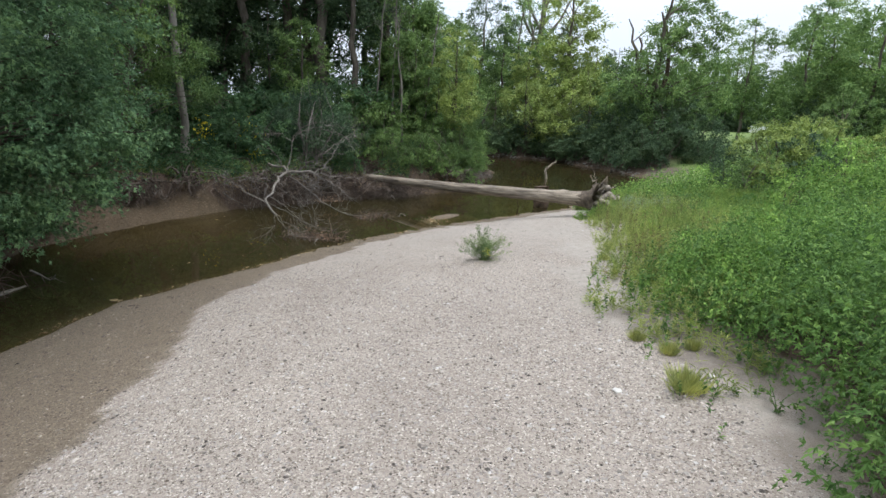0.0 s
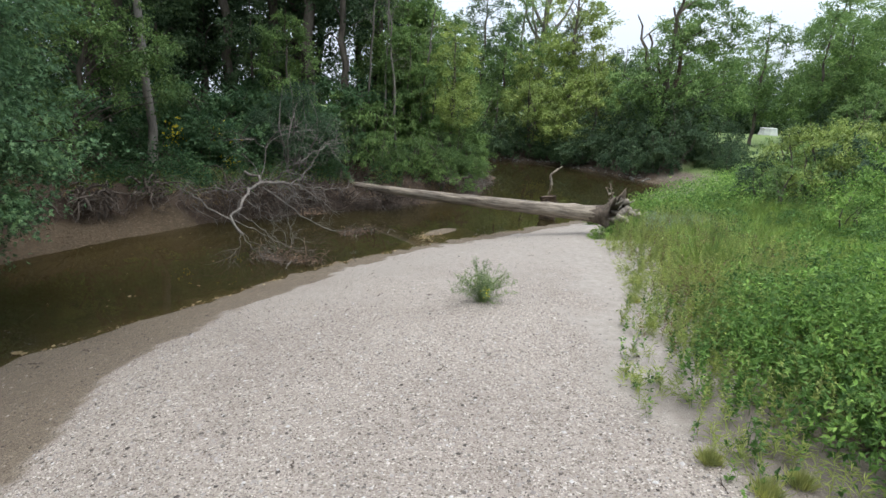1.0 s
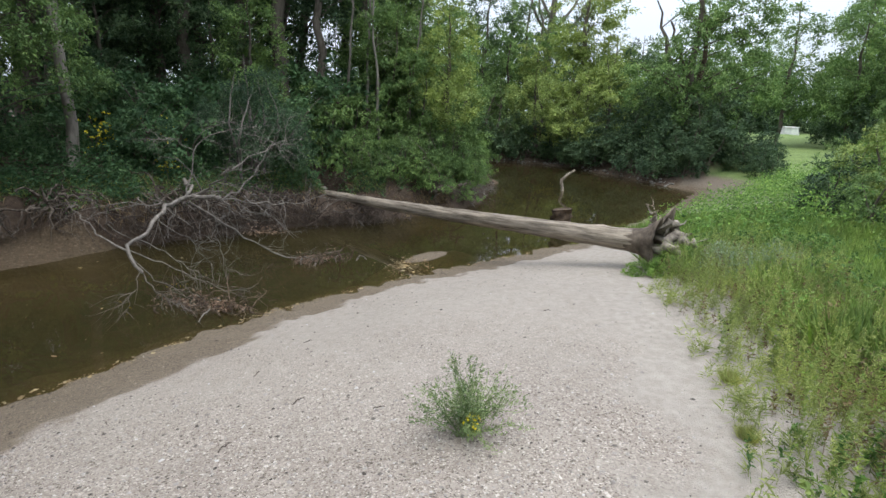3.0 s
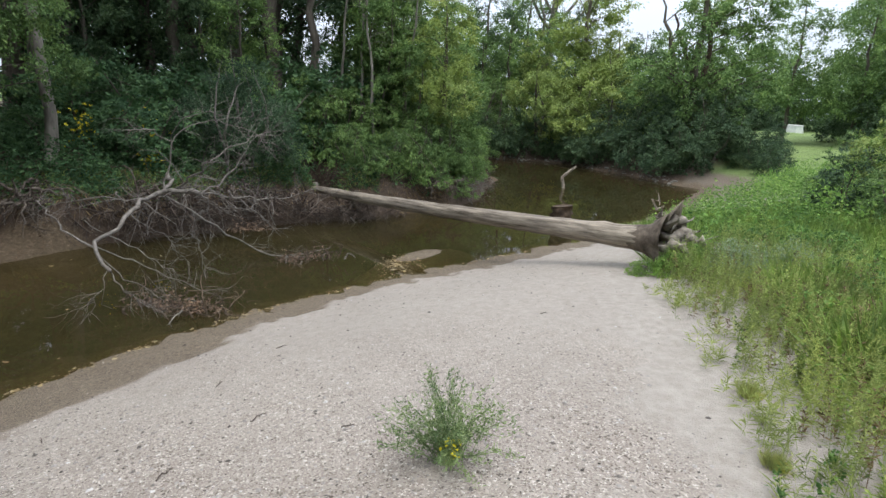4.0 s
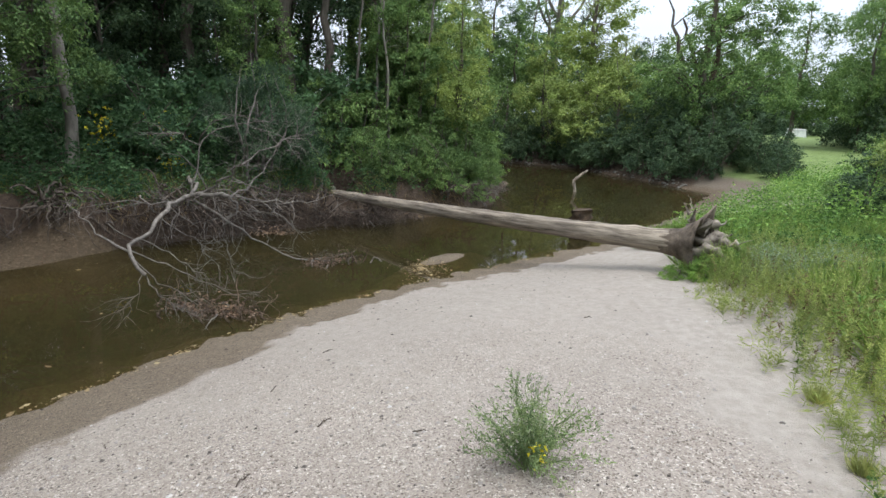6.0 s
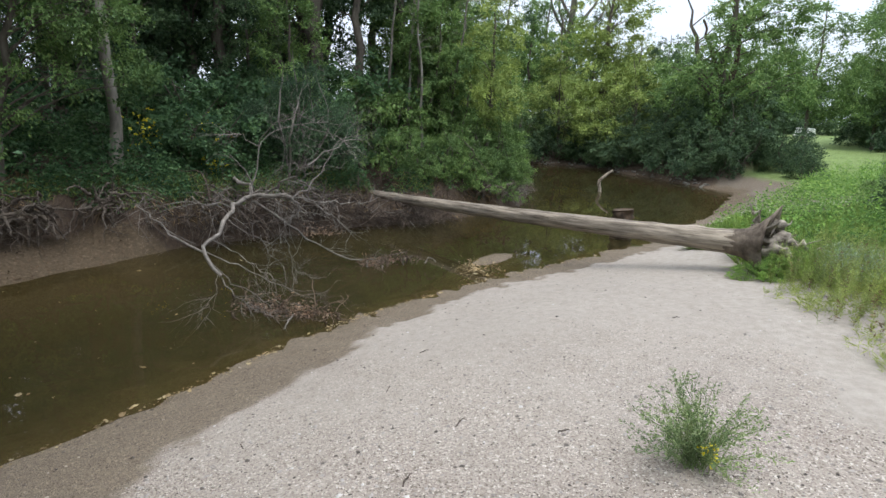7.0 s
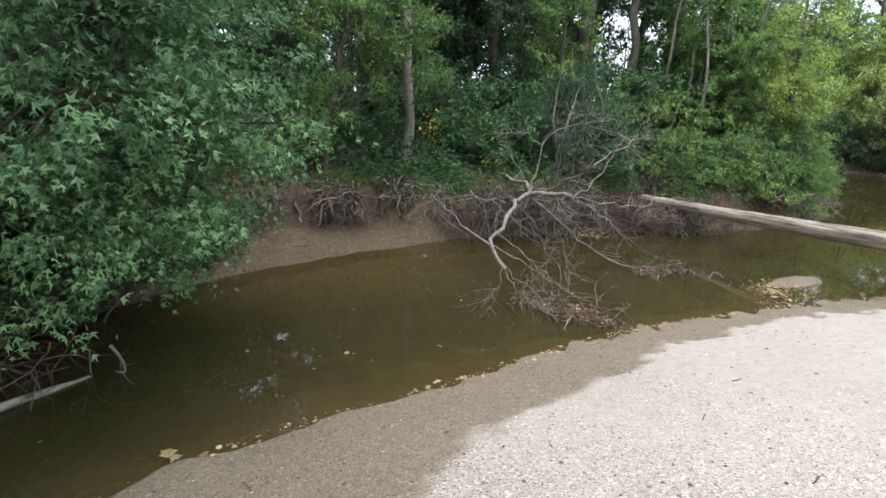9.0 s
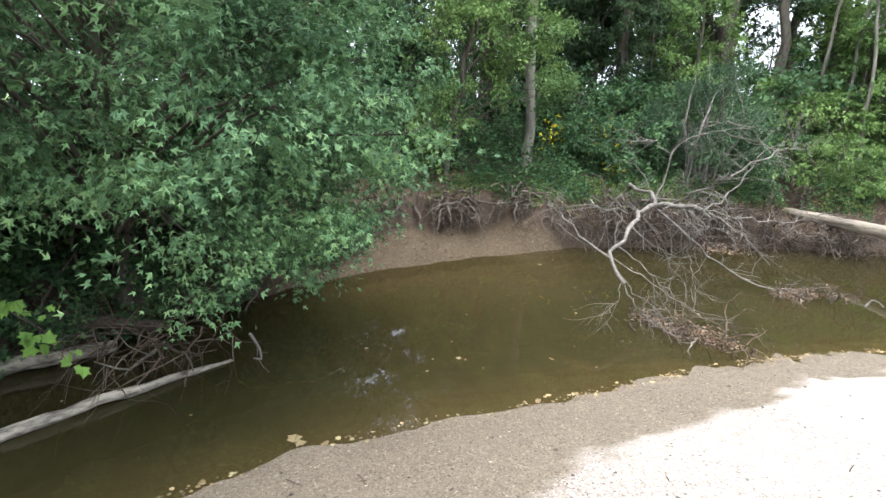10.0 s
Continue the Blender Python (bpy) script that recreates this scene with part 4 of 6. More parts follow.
def make_fallen_log():
    g = np.random.default_rng(41)
    log = tagged(new("fallen_log"), "long bleached fallen trunk across the creek, root end torn", "log")
    root, tip = np.array([4.0, 15.15, 1.20]), np.array([-3.52, 22.5, 0.66])
    line = bent([root, root * 0.66 + tip * 0.34 + (0, 0, -0.05), root * 0.33 + tip * 0.67 + (0, 0, -0.06), tip], 40, g, 0.006)
    r = np.interp(np.linspace(0, 1, 40), (0, 0.05, 0.2, 0.6, 0.9, 1), (0.225, 0.198, 0.18, 0.150, 0.115, 0.08))
    t = Tubes()
    t.add(line, r, 20, 0.028, g)
    part("trunk", t.mesh("trunk", DRIFT), log)
    s = Tubes()
    way = unit(tip - root)
    for k in range(7):
        o = g.normal(0, 0.05, 3)
        s.add(bent([tip + o - way * 0.15, tip + o * 1.4 + way * g.uniform(0.1, 0.35) + (0, 0, 0.06)], 4), [0.045, 0.04, 0.02, 0.006], 5)
    part("broken_end", s.mesh("broken_end", DRIFT), log, "pale splintered broken end")
    # torn buttress: a bell of rotten wood with a jagged rim, hollow behind
    side = unit(np.cross(way, (0, 0, 1)))
    up = np.cross(side, way)
    n = 40
    ang = np.linspace(0, 2 * np.pi, n, endpoint=False)
    jag = 1 + 0.16 * np.sin(ang * 3 + 1) + 0.10 * np.sin(ang * 7) + g.normal(0, 0.07, n) + 0.55 * np.exp(-((ang - 1.25) / 0.28) ** 2) + 0.35 * np.exp(-((ang - 4.6) / 0.5) ** 2)
    rings = []
    for back, r0, share in ((-0.30, 0.205, 0.0), (-0.05, 0.225, 0.1), (0.12, 0.27, 0.35), (0.25, 0.33, 0.7), (0.36, 0.37, 1.0), (0.33, 0.33, 0.95), (0.20, 0.26, 0.5), (0.10, 0.16, 0.1), (0.08, 0.02, 0.0)):
        rr = r0 * (1 + 0.25 * share) * (1 + (jag - 1) * share) * (1 + g.normal(0, 0.025, n))
        depth = back + 0.10 * share * (jag - 1)
        rings.append(root - way * depth[:, None] + rr[:, None] * (np.cos(ang)[:, None] * side + np.sin(ang)[:, None] * up)) if share else rings.append(root - way * back + rr[:, None] * (np.cos(ang)[:, None] * side + np.sin(ang)[:, None] * up))
    V = np.concatenate(rings)
    k = np.arange(n)
    F = np.concatenate([np.stack((i * n + k, i * n + (k + 1) % n, (i + 1) * n + (k + 1) % n, (i + 1) * n + k), 1) for i in range(len(rings) - 1)])
    part("root_flare", fast_mesh("root_flare", V, F, FLARE, True), log, "brown rotten jagged root flare")
    for a, b, c, r in (((0.15, 0, 0.15), (0.45, -0.05, 0.34), (0.62, 0.05, 0.22), 0.075), ((0.2, 0, 0.0), (0.5, -0.1, 0.16), (0.72, -0.15, 0.02), 0.085), ((0.2, 0, -0.1), (0.8, -0.2, -0.05), (1.45, -0.35, -0.08), 0.06), ((0.2, 0.1, 0.1), (0.5, 0.30, 0.28), (0.7, 0.45, 0.1), 0.07),
                       ((0.1, -0.2, -0.1), (0.35, -0.45, -0.02), (0.6, -0.55, -0.2), 0.06), ((0.25, 0.0, 0.1), (0.55, 0.1, 0.05), (0.9, 0.15, 0.15), 0.07), ((0.1, 0.05, 0.2), (0.18, 0.1, 0.48), (0.12, 0.15, 0.62), 0.04), ((0.3, -0.1, 0.0), (0.7, -0.3, 0.1), (1.1, -0.4, 0.0), 0.045)):
        roots = Tubes()
        roots.add(bent([root + a, root + b, root + c], 10, g, 0.045), r * np.array([1.1, 1.3, 0.8, 1.4, 0.9, 1.2, 0.6, 0.8, 0.5, 0.2]), 9, 0.32, g)
        twigs(roots, g, bent([root + a, root + b, root + c], 6), r * 0.4, 3, 0.22, 0)
        part("root", roots.mesh("root", GNARL), log, "pale knotted broken root")
    return settle(log, look(root, tip) @ pose(0, 0, 0))


def make_dead_limbs():
    """The crown of a fallen tree, resting in the water."""
    g = np.random.default_rng(42)
    dead = tagged(new("dead_limbs"), "grey leafless fallen tree crown dipping into the creek", "dead tree")
    fork = (-4.75, 16.28, 1.42)
    lines = [([(-4.35, 13.9, 0.62), (-4.65, 14.05, 0.92), (-4.72, 14.8, 1.08), (-4.80, 15.6, 1.36), fork, (-4.3, 16.0, 1.52), (-3.84, 15.86, 1.50)], 0.042, 0.074), ([(-4.35, 13.9, 0.62), (-4.1, 13.85, 0.30), (-3.8, 13.85, 0.08)], 0.024, 0.010), ([(-4.55, 14.0, 0.8), (-4.1, 14.1, 0.35), (-3.5, 14.2, 0.05)], 0.022, 0.010), ([(-4.65, 14.1, 0.92), (-4.1, 14.4, 0.55), (-3.5, 14.7, 0.15), (-3.0, 14.8, 0.06)], 0.022, 0.009), ([(-4.7, 14.5, 1.0), (-4.3, 14.8, 0.6), (-3.9, 15.0, 0.2)], 0.020, 0.009), ([(-4.4, 13.95, 0.7), (-4.35, 13.6, 0.4), (-4.4, 13.4, 0.1)], 0.016, 0.007), ([(-4.78, 15.2, 1.25), (-4.2, 15.3, 0.8), (-3.8, 15.2, 0.4)], 0.018, 0.008),
             ([(-4.65, 14.05, 0.92), (-5.1, 14.2, 1.06), (-5.6, 14.5, 1.30), (-6.2, 15.0, 1.42)], 0.040, 0.012), ([(-3.84, 15.86, 1.5), (-3.72, 15.9, 1.38), (-3.80, 15.9, 1.15), (-3.98, 15.85, 1.0)], 0.042, 0.022),
             ([(-4.7, 16.3, 1.34), (-4.2, 16.7, 0.88), (-3.63, 17.2, 0.27), (-3.0, 17.0, 0.10), (-1.95, 17.9, 0.06)], 0.048, 0.016), ([(-4.45, 16.1, 1.50), (-4.0, 15.9, 1.78), (-3.44, 15.48, 2.14)], 0.045, 0.028),
             ([(-4.72, 16.3, 1.45), (-4.70, 16.5, 1.9), (-4.66, 16.57, 2.35), (-4.13, 17.06, 2.75), (-3.6, 17.6, 2.8)], 0.034, 0.010), ([(-3.84, 15.86, 1.5), (-3.2, 16.6, 1.36), (-2.6, 17.3, 1.26), (-2.2, 17.8, 1.42)], 0.028, 0.009),
             ([(-3.98, 15.85, 1.0), (-3.9, 15.8, 0.6), (-3.7, 15.6, 0.2)], 0.02, 0.008), ([fork, (-5.2, 17.5, 1.45), (-5.9, 18.7, 1.35), (-6.6, 20.0, 1.3)], 0.05, 0.075), ([(-4.66, 16.57, 2.35), (-4.9, 16.4, 2.55), (-5.3, 16.3, 2.50)], 0.02, 0.008),
             ([(-5.6, 17.4, 1.0), (-6.2, 16.6, 1.2), (-6.8, 16.0, 1.1)], 0.03, 0.01), ([(-4.3, 18.2, 1.2), (-3.4, 17.6, 0.8), (-2.9, 17.4, 0.4)], 0.03, 0.01),
             ([(-3.44, 15.48, 2.14), (-3.05, 15.9, 2.45), (-2.6, 16.6, 2.55)], 0.026, 0.008), ([(-4.13, 17.06, 2.75), (-3.4, 17.0, 2.62), (-2.8, 16.8, 2.25)], 0.020, 0.008), ([(-4.66, 16.57, 2.35), (-4.3, 16.2, 2.75), (-3.7, 16.2, 2.95)], 0.024, 0.008), ([(-3.84, 15.86, 1.5), (-3.5, 16.6, 1.9), (-3.2, 17.2, 2.5), (-2.7, 17.6, 2.8)], 0.034, 0.009)]
    tips = []
    for pts, a, b in lines:
        line = bent(pts, 3 * len(pts), g, 0.026)
        limb, twig = Tubes(), Tubes()
        limb.add(line, np.linspace(a, b, len(line)) * (0.62 if max(a, b) > 0.07 else 0.46), 7, 0.12, g)
        bough = part("limb", limb.mesh("limb", GREY_WOOD), dead)
        tips += twigs(twig, g, line[len(line) // 3:], min(a, b) * 0.20 + 0.005, 9, 0.66, 2, 0.06)
        tagged(part("spray", twig.mesh("spray", GREY_WOOD), bough), "fine grey leafless twigs", "", "", "stuff")
    # withered leaves caught in three drifts at the water
    for (x0, y0), (x1, y1), low, n in (((-4.2, 14.2), (-2.75, 13.95), 0.02, 420), ((-2.7, 16.7), (-1.9, 17.3), 0.03, 240), ((-4.3, 18.4), (-3.6, 18.7), 0.22, 160)):
        u = g.uniform(0, 1, n)
        P = np.stack((x0 + (x1 - x0) * u, y0 + (y1 - y0) * u, low + g.exponential(0.06, n)), 1) + g.normal(0, 0.09, (n, 3)) * (1, 1, 0)
        V, F = leaf_arrays(P, g.normal(0, 1, P.shape) * (1, 1, 0.5), g.normal(0, 1, P.shape) + (0, 0, 0.6), g.uniform(0.03, 0.085, n), 0.035)
        tagged(part("leaf_drift", fast_mesh("leaf_drift", V, F, WITHERED), dead, "withered brown leaves caught in the twigs"), "", "", "", "stuff")
    return settle(dead, pose(-6.6, 20.0, 1.3))


def make_brush(seed, x0, y0, x1, y1, z0, z1, count, length, wood, label, drop=0.25):
    """A tangle of twigs between two places on the bank."""
    g = np.random.default_rng(seed)
    brush = tagged(new("brush_pile"), label, "brush", "tangles along the cut bank")
    t, thick = Tubes(), 0
    for k in range(count):
        u = g.uniform()
        a = np.array([x0 + (x1 - x0) * u, y0 + (y1 - y0) * u, g.uniform(z0, z1)]) + g.normal(0, 0.18, 3) * (1, 1, 0)
        w = unit(np.array([0.62, -0.78, -drop]) + g.normal(0, 0.7, 3))
        ln = length * g.uniform(0.5, 1.3)
        line = bent([a, a + w * ln * 0.5 + (0, 0, 0.08), a + unit(w + g.normal(0, 0.3, 3)) * ln], 7, g, 0.012)
        r = 0.004 + min(g.exponential(0.007), 0.018)
        stick = Tubes() if r > 0.014 and thick < 24 else t
        stick.add(line, np.linspace(r, r * 0.35, 7), 5 if stick is not t else 4)
        twigs(stick, g, line, r * 0.6, 4, ln * 0.4, 0, 0.1, 1.0, 3)
        if stick is not t:
            thick += 1
            part("branch", stick.mesh("branch", GREY_WOOD if k % 3 == 0 else wood), brush)
    tagged(part("tangle", t.mesh("tangle", wood), brush), "", "", "", "stuff")
    return settle(brush, pose((x0 + x1) / 2, (y0 + y1) / 2, z0))


def make_roots(seed, x, y, z, count, reach, label):
    """Roots laid bare, splaying out of the cut bank and hanging down."""
    g = np.random.default_rng(seed)
    wad = tagged(new("bare_roots"), label, "roots", "roots in the cut bank")
    t = Tubes()
    for _ in range(count):
        a = np.array([x, y, z]) + g.normal(0, 1, 3) * (0.25, 0.25, 0.12)
        w = unit(np.array([0.45, -0.6, -0.15]) + g.normal(0, 0.85, 3) * (1, 1, 0.55))
        ln = reach * g.uniform(0.4, 1.1)
        line = bent([a, a + w * ln * 0.5, a + w * ln * 0.9 + (0, 0, -ln * g.uniform(-0.05, 0.4))], 8, g, 0.03)
        r = g.uniform(0.012, 0.045)
        t = Tubes()
        t.add(line, np.linspace(r, r * 0.3, 8), 5, 0.08, g)
        twigs(t, g, line, r * 0.4, 3, ln * 0.4, 0, 0.5, 1.0, 3)
        part("root", t.mesh("root", ROOT), wad)
    return settle(wad, pose(x, y, z))


def make_pole(name, points, r0, r1, wood, label, category="log"):
    g = np.random.default_rng(len(label))
    ob = tagged(new(name), label, category)
    t = Tubes()
    line = bent(points, 22, g, 0.006)
    t.add(line, np.linspace(r0, r1, 22), 12, 0.13, g)
    part("trunk", t.mesh("trunk", wood), ob)
    return settle(ob, look(tuple(line[0]), tuple(line[-1])))


make_fallen_log()
make_dead_limbs()
make_brush(51, -7.4, 17.6, -5.4, 19.2, 0.3, 0.95, 150, 1.1, TWIG, "tangle of brown dead twigs against the cut bank")
make_brush(52, -5.8, 19.1, -4.3, 20.1, 0.25, 1.0, 140, 1.0, TWIG, "dense brown brush under the bank's lip")
make_brush(53, -3.3, 20.7, -0.9, 22.1, 0.0, 0.55, 240, 0.7, TWIG, "dark twigs and roots hanging under the fallen log's tip", 0.35)
make_brush(59, -4.7, 19.9, -3.3, 20.9, 0.05, 0.95, 130, 0.75, TWIG, "tangled dead brush beside the fallen log's tip", 0.2)
make_brush(57, -3.9, 23.0, -1.2, 23.2, 0.7, 1.2, 60, 0.7, TWIG, "brown roots hanging from the bank behind the fallen log", 0.7)
make_brush(56, -7.0, 17.8, -4.4, 19.6, 0.5, 1.15, 50, 1.2, GREY_WOOD, "grey leafless branches leaning out from the bank", 0.05)
make_brush(54, 0.9, 24.6, 1.9, 28.2, 0.2, 0.7, 70, 0.7, GREY_WOOD, "drift twigs caught on the point of the bank")
make_brush(60, 0.9, 27.6, 2.2, 30.6, 0.0, 0.45, 90, 0.7, DRIFTWIG, "grey driftwood heaped at the point of the bank", 0.15)
make_brush(55, -9.0, 8.6, -8.0, 9.6, 0.05, 0.35, 44, 1.4, DRIFTWIG, "dead branches trailing in the water below the maple", 0.1)
make_brush(50, -4.2, 14.2, -2.7, 13.95, 0.0, 0.10, 60, 0.45, DRIFTWIG, "drifted twigs matted with dead leaves on the water", 0.0)
make_brush(49, -2.8, 16.7, -1.9, 17.3, 0.02, 0.12, 36, 0.4, DRIFTWIG, "twigs of a sunken limb standing out of the water", -0.3)
make_roots(61, -9.35, 16.3, 0.95, 60, 1.0, "bare tangled roots under the bank's overhang")
make_roots(62, -8.3, 17.6, 1.0, 46, 0.9, "bare roots at the edge of the cut bank")
make_roots(65, -6.2, 18.9, 0.95, 26, 0.7, "bare roots hanging from the bank's lip")
make_roots(66, -4.9, 20.0, 0.9, 26, 0.7, "bare roots hanging from the bank's lip")
make_roots(67, -2.0, 21.5, 0.45, 30, 0.6, "dark hanging roots below the fallen log's tip")
make_roots(68, 0.4, 23.6, 0.8, 24, 0.7, "bare roots under the point of the bank")
make_brush(58, -10.3, 15.0, -7.9, 17.7, 0.35, 0.85, 80, 0.5, TWIG, "dark hanging rootlets in the hollow of the cut bank", 0.5)
make_roots(63, -10.2, 14.9, 0.95, 24, 0.7, "bare roots in the shade of the bank")
make_pole("broken_log", [(-4.35, 22.0, 0.62), (-4.0, 22.2, 0.66), (-3.45, 22.75, 0.72)], 0.12, 0.10, GREY_WOOD, "short grey broken log lying beside the fallen trunk's tip")
OLD_LOG = bark_material("old_log_wood", (0.012, 0.010, 0.008), (0.40, 0.35, 0.29), 13.0, (1, 1, 0.3))
make_pole("sunken_log", [(-7.9, 6.4, -0.02), (-7.8, 7.3, 0.05), (-7.72, 8.4, 0.06), (-7.66, 9.5, -0.02)], 0.075, 0.035, OLD_LOG, "pale half-sunken log in the shaded water")
make_pole("sunken_log", [(-10.0, 6.6, 0.15), (-9.3, 7.6, 0.12), (-8.95, 8.7, 0.10)], 0.11, 0.08, OLD_LOG, "grey log lying at the maple's foot")
make_pole("sunken_log", [(-10.4, 7.4, 0.5), (-9.6, 8.3, 0.4), (-8.8, 9.2, 0.25)], 0.11, 0.07, TWIG, "dark limb lying under the maple")
make_pole("water_snag", [(5.48, 29.9, -0.3), (5.45, 29.9, 0.15), (5.40, 29.95, 0.42), (5.64, 30.0, 0.70), (5.98, 30.1, 0.93)], 0.085, 0.04, DRIFT, "curved bleached snag standing in the creek", "snag")
make_pole("cut_stump", [(3.64, 20.65, -0.4), (3.64, 20.65, 0.3), (3.63, 20.65, 0.55), (3.63, 20.65, 0.78)], 0.29, 0.27, ROT, "short broken stump standing at the water's edge", "stump")


def make_bank_stones():
    """Stones and rubble along the foot of the outer bend."""
    g = np.random.default_rng(64)
    line = bent(np.array(FAR[:5]), 200)
    for k in range(100):
        p = line[g.integers(0, 200)] + g.normal(0, 0.25, 2) + (0.25, 0.1)
        s = g.uniform(0.035, 0.12)
        bm = bmesh.new()
        bmesh.ops.create_icosphere(bm, subdivisions=1, radius=s)
        for v in bm.verts:
            v.co *= g.uniform(0.75, 1.2)
            v.co.z *= 0.6
        me = bpy.data.meshes.new("bank_stone")
        bm.to_mesh(me)
        bm.free()
        me.materials.append(ROCK)
        ob = new("bank_stone", me)
        ob.location = (p[0], p[1], at_ground(p[0], p[1]) + s * 0.2)
        tagged(ob, "grey stone at the foot of the shaded bank", "stone", "stones along the bend")


ROCK = bark_material("grey_stone", (0.09, 0.085, 0.075), (0.22, 0.205, 0.185), 9.0, (1, 1, 1))
make_bank_stones()


def make_lawn_box(x, y):
    """A small white cabinet with a sloping lid, far off on the grass."""
    box = tagged(new("utility_box"), "white metal cabinet standing at the end of the lawn", "utility box")
    box.location = (x, y, at_ground(x, y))
    for name, size, z, slope in (("body", (1.9, 1.1, 0.80), 0.38, 0.0), ("lid", (1.6, 1.2, 0.10), 0.82, 0.05)):
        bm = bmesh.new()
        bmesh.ops.create_cube(bm, size=1.0)
        for v in bm.verts:
            v.co = Vector((v.co.x * size[0] * (1 - 0.25 * (v.co.z > 0) * (name == "body")), v.co.y * size[1], v.co.z * size[2] + z + slope * v.co.y))
        bmesh.ops.bevel(bm, geom=bm.edges[:], offset=0.02, segments=1, affect="EDGES")
        me = bpy.data.meshes.new(name)
        bm.to_mesh(me)
        bm.free()
        me.materials.append(WHITE)
        part(name, me, box)


WHITE = bark_material("white_paint", (0.70, 0.70, 0.70), (0.80, 0.80, 0.80), 4.0, (1, 1, 1), 0.5)
make_lawn_box(38.6, 70.0)


def make_sapling_trunk(x, y, height, lean):
    """A thin young tree, bare but for its topmost twigs."""
    g = np.random.default_rng(int(x * 100) % 997)
    ob = tagged(new("sapling"), "thin pale sapling trunk among the bank's bushes", "sapling")
    t = Tubes()
    z = at_ground(x, y)
    line = bent([(x, y, z - 0.1), (x + lean * 0.4, y, z + height * 0.5), (x + lean, y, z + height)], 12, g, 0.03)
    t.add(line, np.linspace(0.06, 0.02, 12), 7)
    twigs(t, g, line[5:], 0.014, 12, 1.0, 1)
    part("trunk", t.mesh("trunk", PALE_BARK), ob)
    return settle(ob, pose(x, y, z))


for x, y, height, lean in ((-2.6, 25.4, 7.5, 0.2), (-2.0, 24.8, 6.5, -0.4), (-3.4, 25.8, 8.0, 0.5), (-1.2, 25.6, 6.0, 0.6)):
    make_sapling_trunk(x, y, height, lean)


def make_stick(x, y, length, turn, thick=0.006):
    g = np.random.default_rng(int(abs(x * 1000 + y * 10)))
    ob = tagged(new("stick"), "small dry dark stick lying on the gravel", "stick", "sticks on the gravel")
    t = Tubes()
    line = bent([(-length / 2, 0, 0.006), (0, 0.03 * length, 0.010), (length / 2, 0, 0.006)], 6, g, 0.006)
    t.add(line, np.linspace(thick, thick * 0.5, 6), 5)
    t.add([line[3], line[3] + (0.10 * length, 0.14 * length, 0.006)], [thick * 0.6, thick * 0.3], 4)
    part("stem", t.mesh("stem", TWIG), ob)
    ob.matrix_basis = pose(x, y, at_ground(x, y), 0, 0, turn)


for x, y, length, turn in ((-0.81, 10.17, 0.16, 60), (-1.18, 9.4, 0.15, 70), (-0.02, 9.9, 0.10, 20), (-5.07, 8.47, 0.18, 10), (-4.62, 8.8, 0.16, -20), (-1.2, 12.0, 0.12, 40), (1.9, 12.6, 0.10, 10), (-1.5, 11.0, 0.12, 80), (-2.6, 10.1, 0.10, 130), (0.2, 7.2, 0.12, 30), (-0.9, 5.6, 0.10, 100), (2.1, 5.2, 0.16, 80)):
    make_stick(x, y, length, turn)


def make_flat_stone(x, y, size):
    g = np.random.default_rng(int(x * 77))
    bm = bmesh.new()
    bmesh.ops.create_icosphere(bm, subdivisions=2, radius=size)
    for v in bm.verts:
        v.co *= g.uniform(0.85, 1.1)
        v.co.z *= 0.35
    me = bpy.data.meshes.new("flat_stone")
    bm.to_mesh(me)
    bm.free()
    me.materials.append(PALE_STONE)
    ob = tagged(new("flat_stone", me), "pale flat stone lying on the gravel", "stone")
    ob.location = (x, y, at_ground(x, y) + size * 0.15)


PALE_STONE = bark_material("pale_stone", (0.45, 0.43, 0.40), (0.66, 0.64, 0.61), 20.0, (1, 1, 1))
make_flat_stone(1.62, 4.45, 0.045)
make_flat_stone(2.51, 4.59, 0.04)


def make_big_leaf(x, y, size, turn):
    V, F = lobed_arrays(np.array([[0.0, 0.0, 0.0]]), np.array([[0.0, 1.0, 0.05]]), np.array([[0.1, 0.0, 1.0]]), np.array([size]))
    ob = tagged(new("fallen_leaf", fast_mesh("fallen_leaf", V, F, FALLEN)), "large yellow-green sycamore leaf afloat by the shore", "leaf")
    ob.matrix_basis = pose(x, y, 0.012, 0, 0, turn)


make_big_leaf(-5.66, 8.9, 0.15, 40)
make_big_leaf(-5.60, 8.98, 0.11, 190)


# ---- plants ----
def edge_offset(x, y):
    return x - np.interp(y, EDGE[:, 1], EDGE[:, 0])


def leafy_offset(x, y):
    """Distance behind the front of the dense growth, which leaves a strip of sand before it."""
    front = np.interp(y, (2.6, 3.1, 3.6, 4.2, 8.0, 9.5, 14.0), (0.0, 0.2, 0.58, 0.78, 0.90, 0.65, 0.45))
    return edge_offset(x, y) - front - 0.22 * lumps(x, y, 1.9, 3.0) - 0.10 * lumps(x, y, 5.3, 1.0)


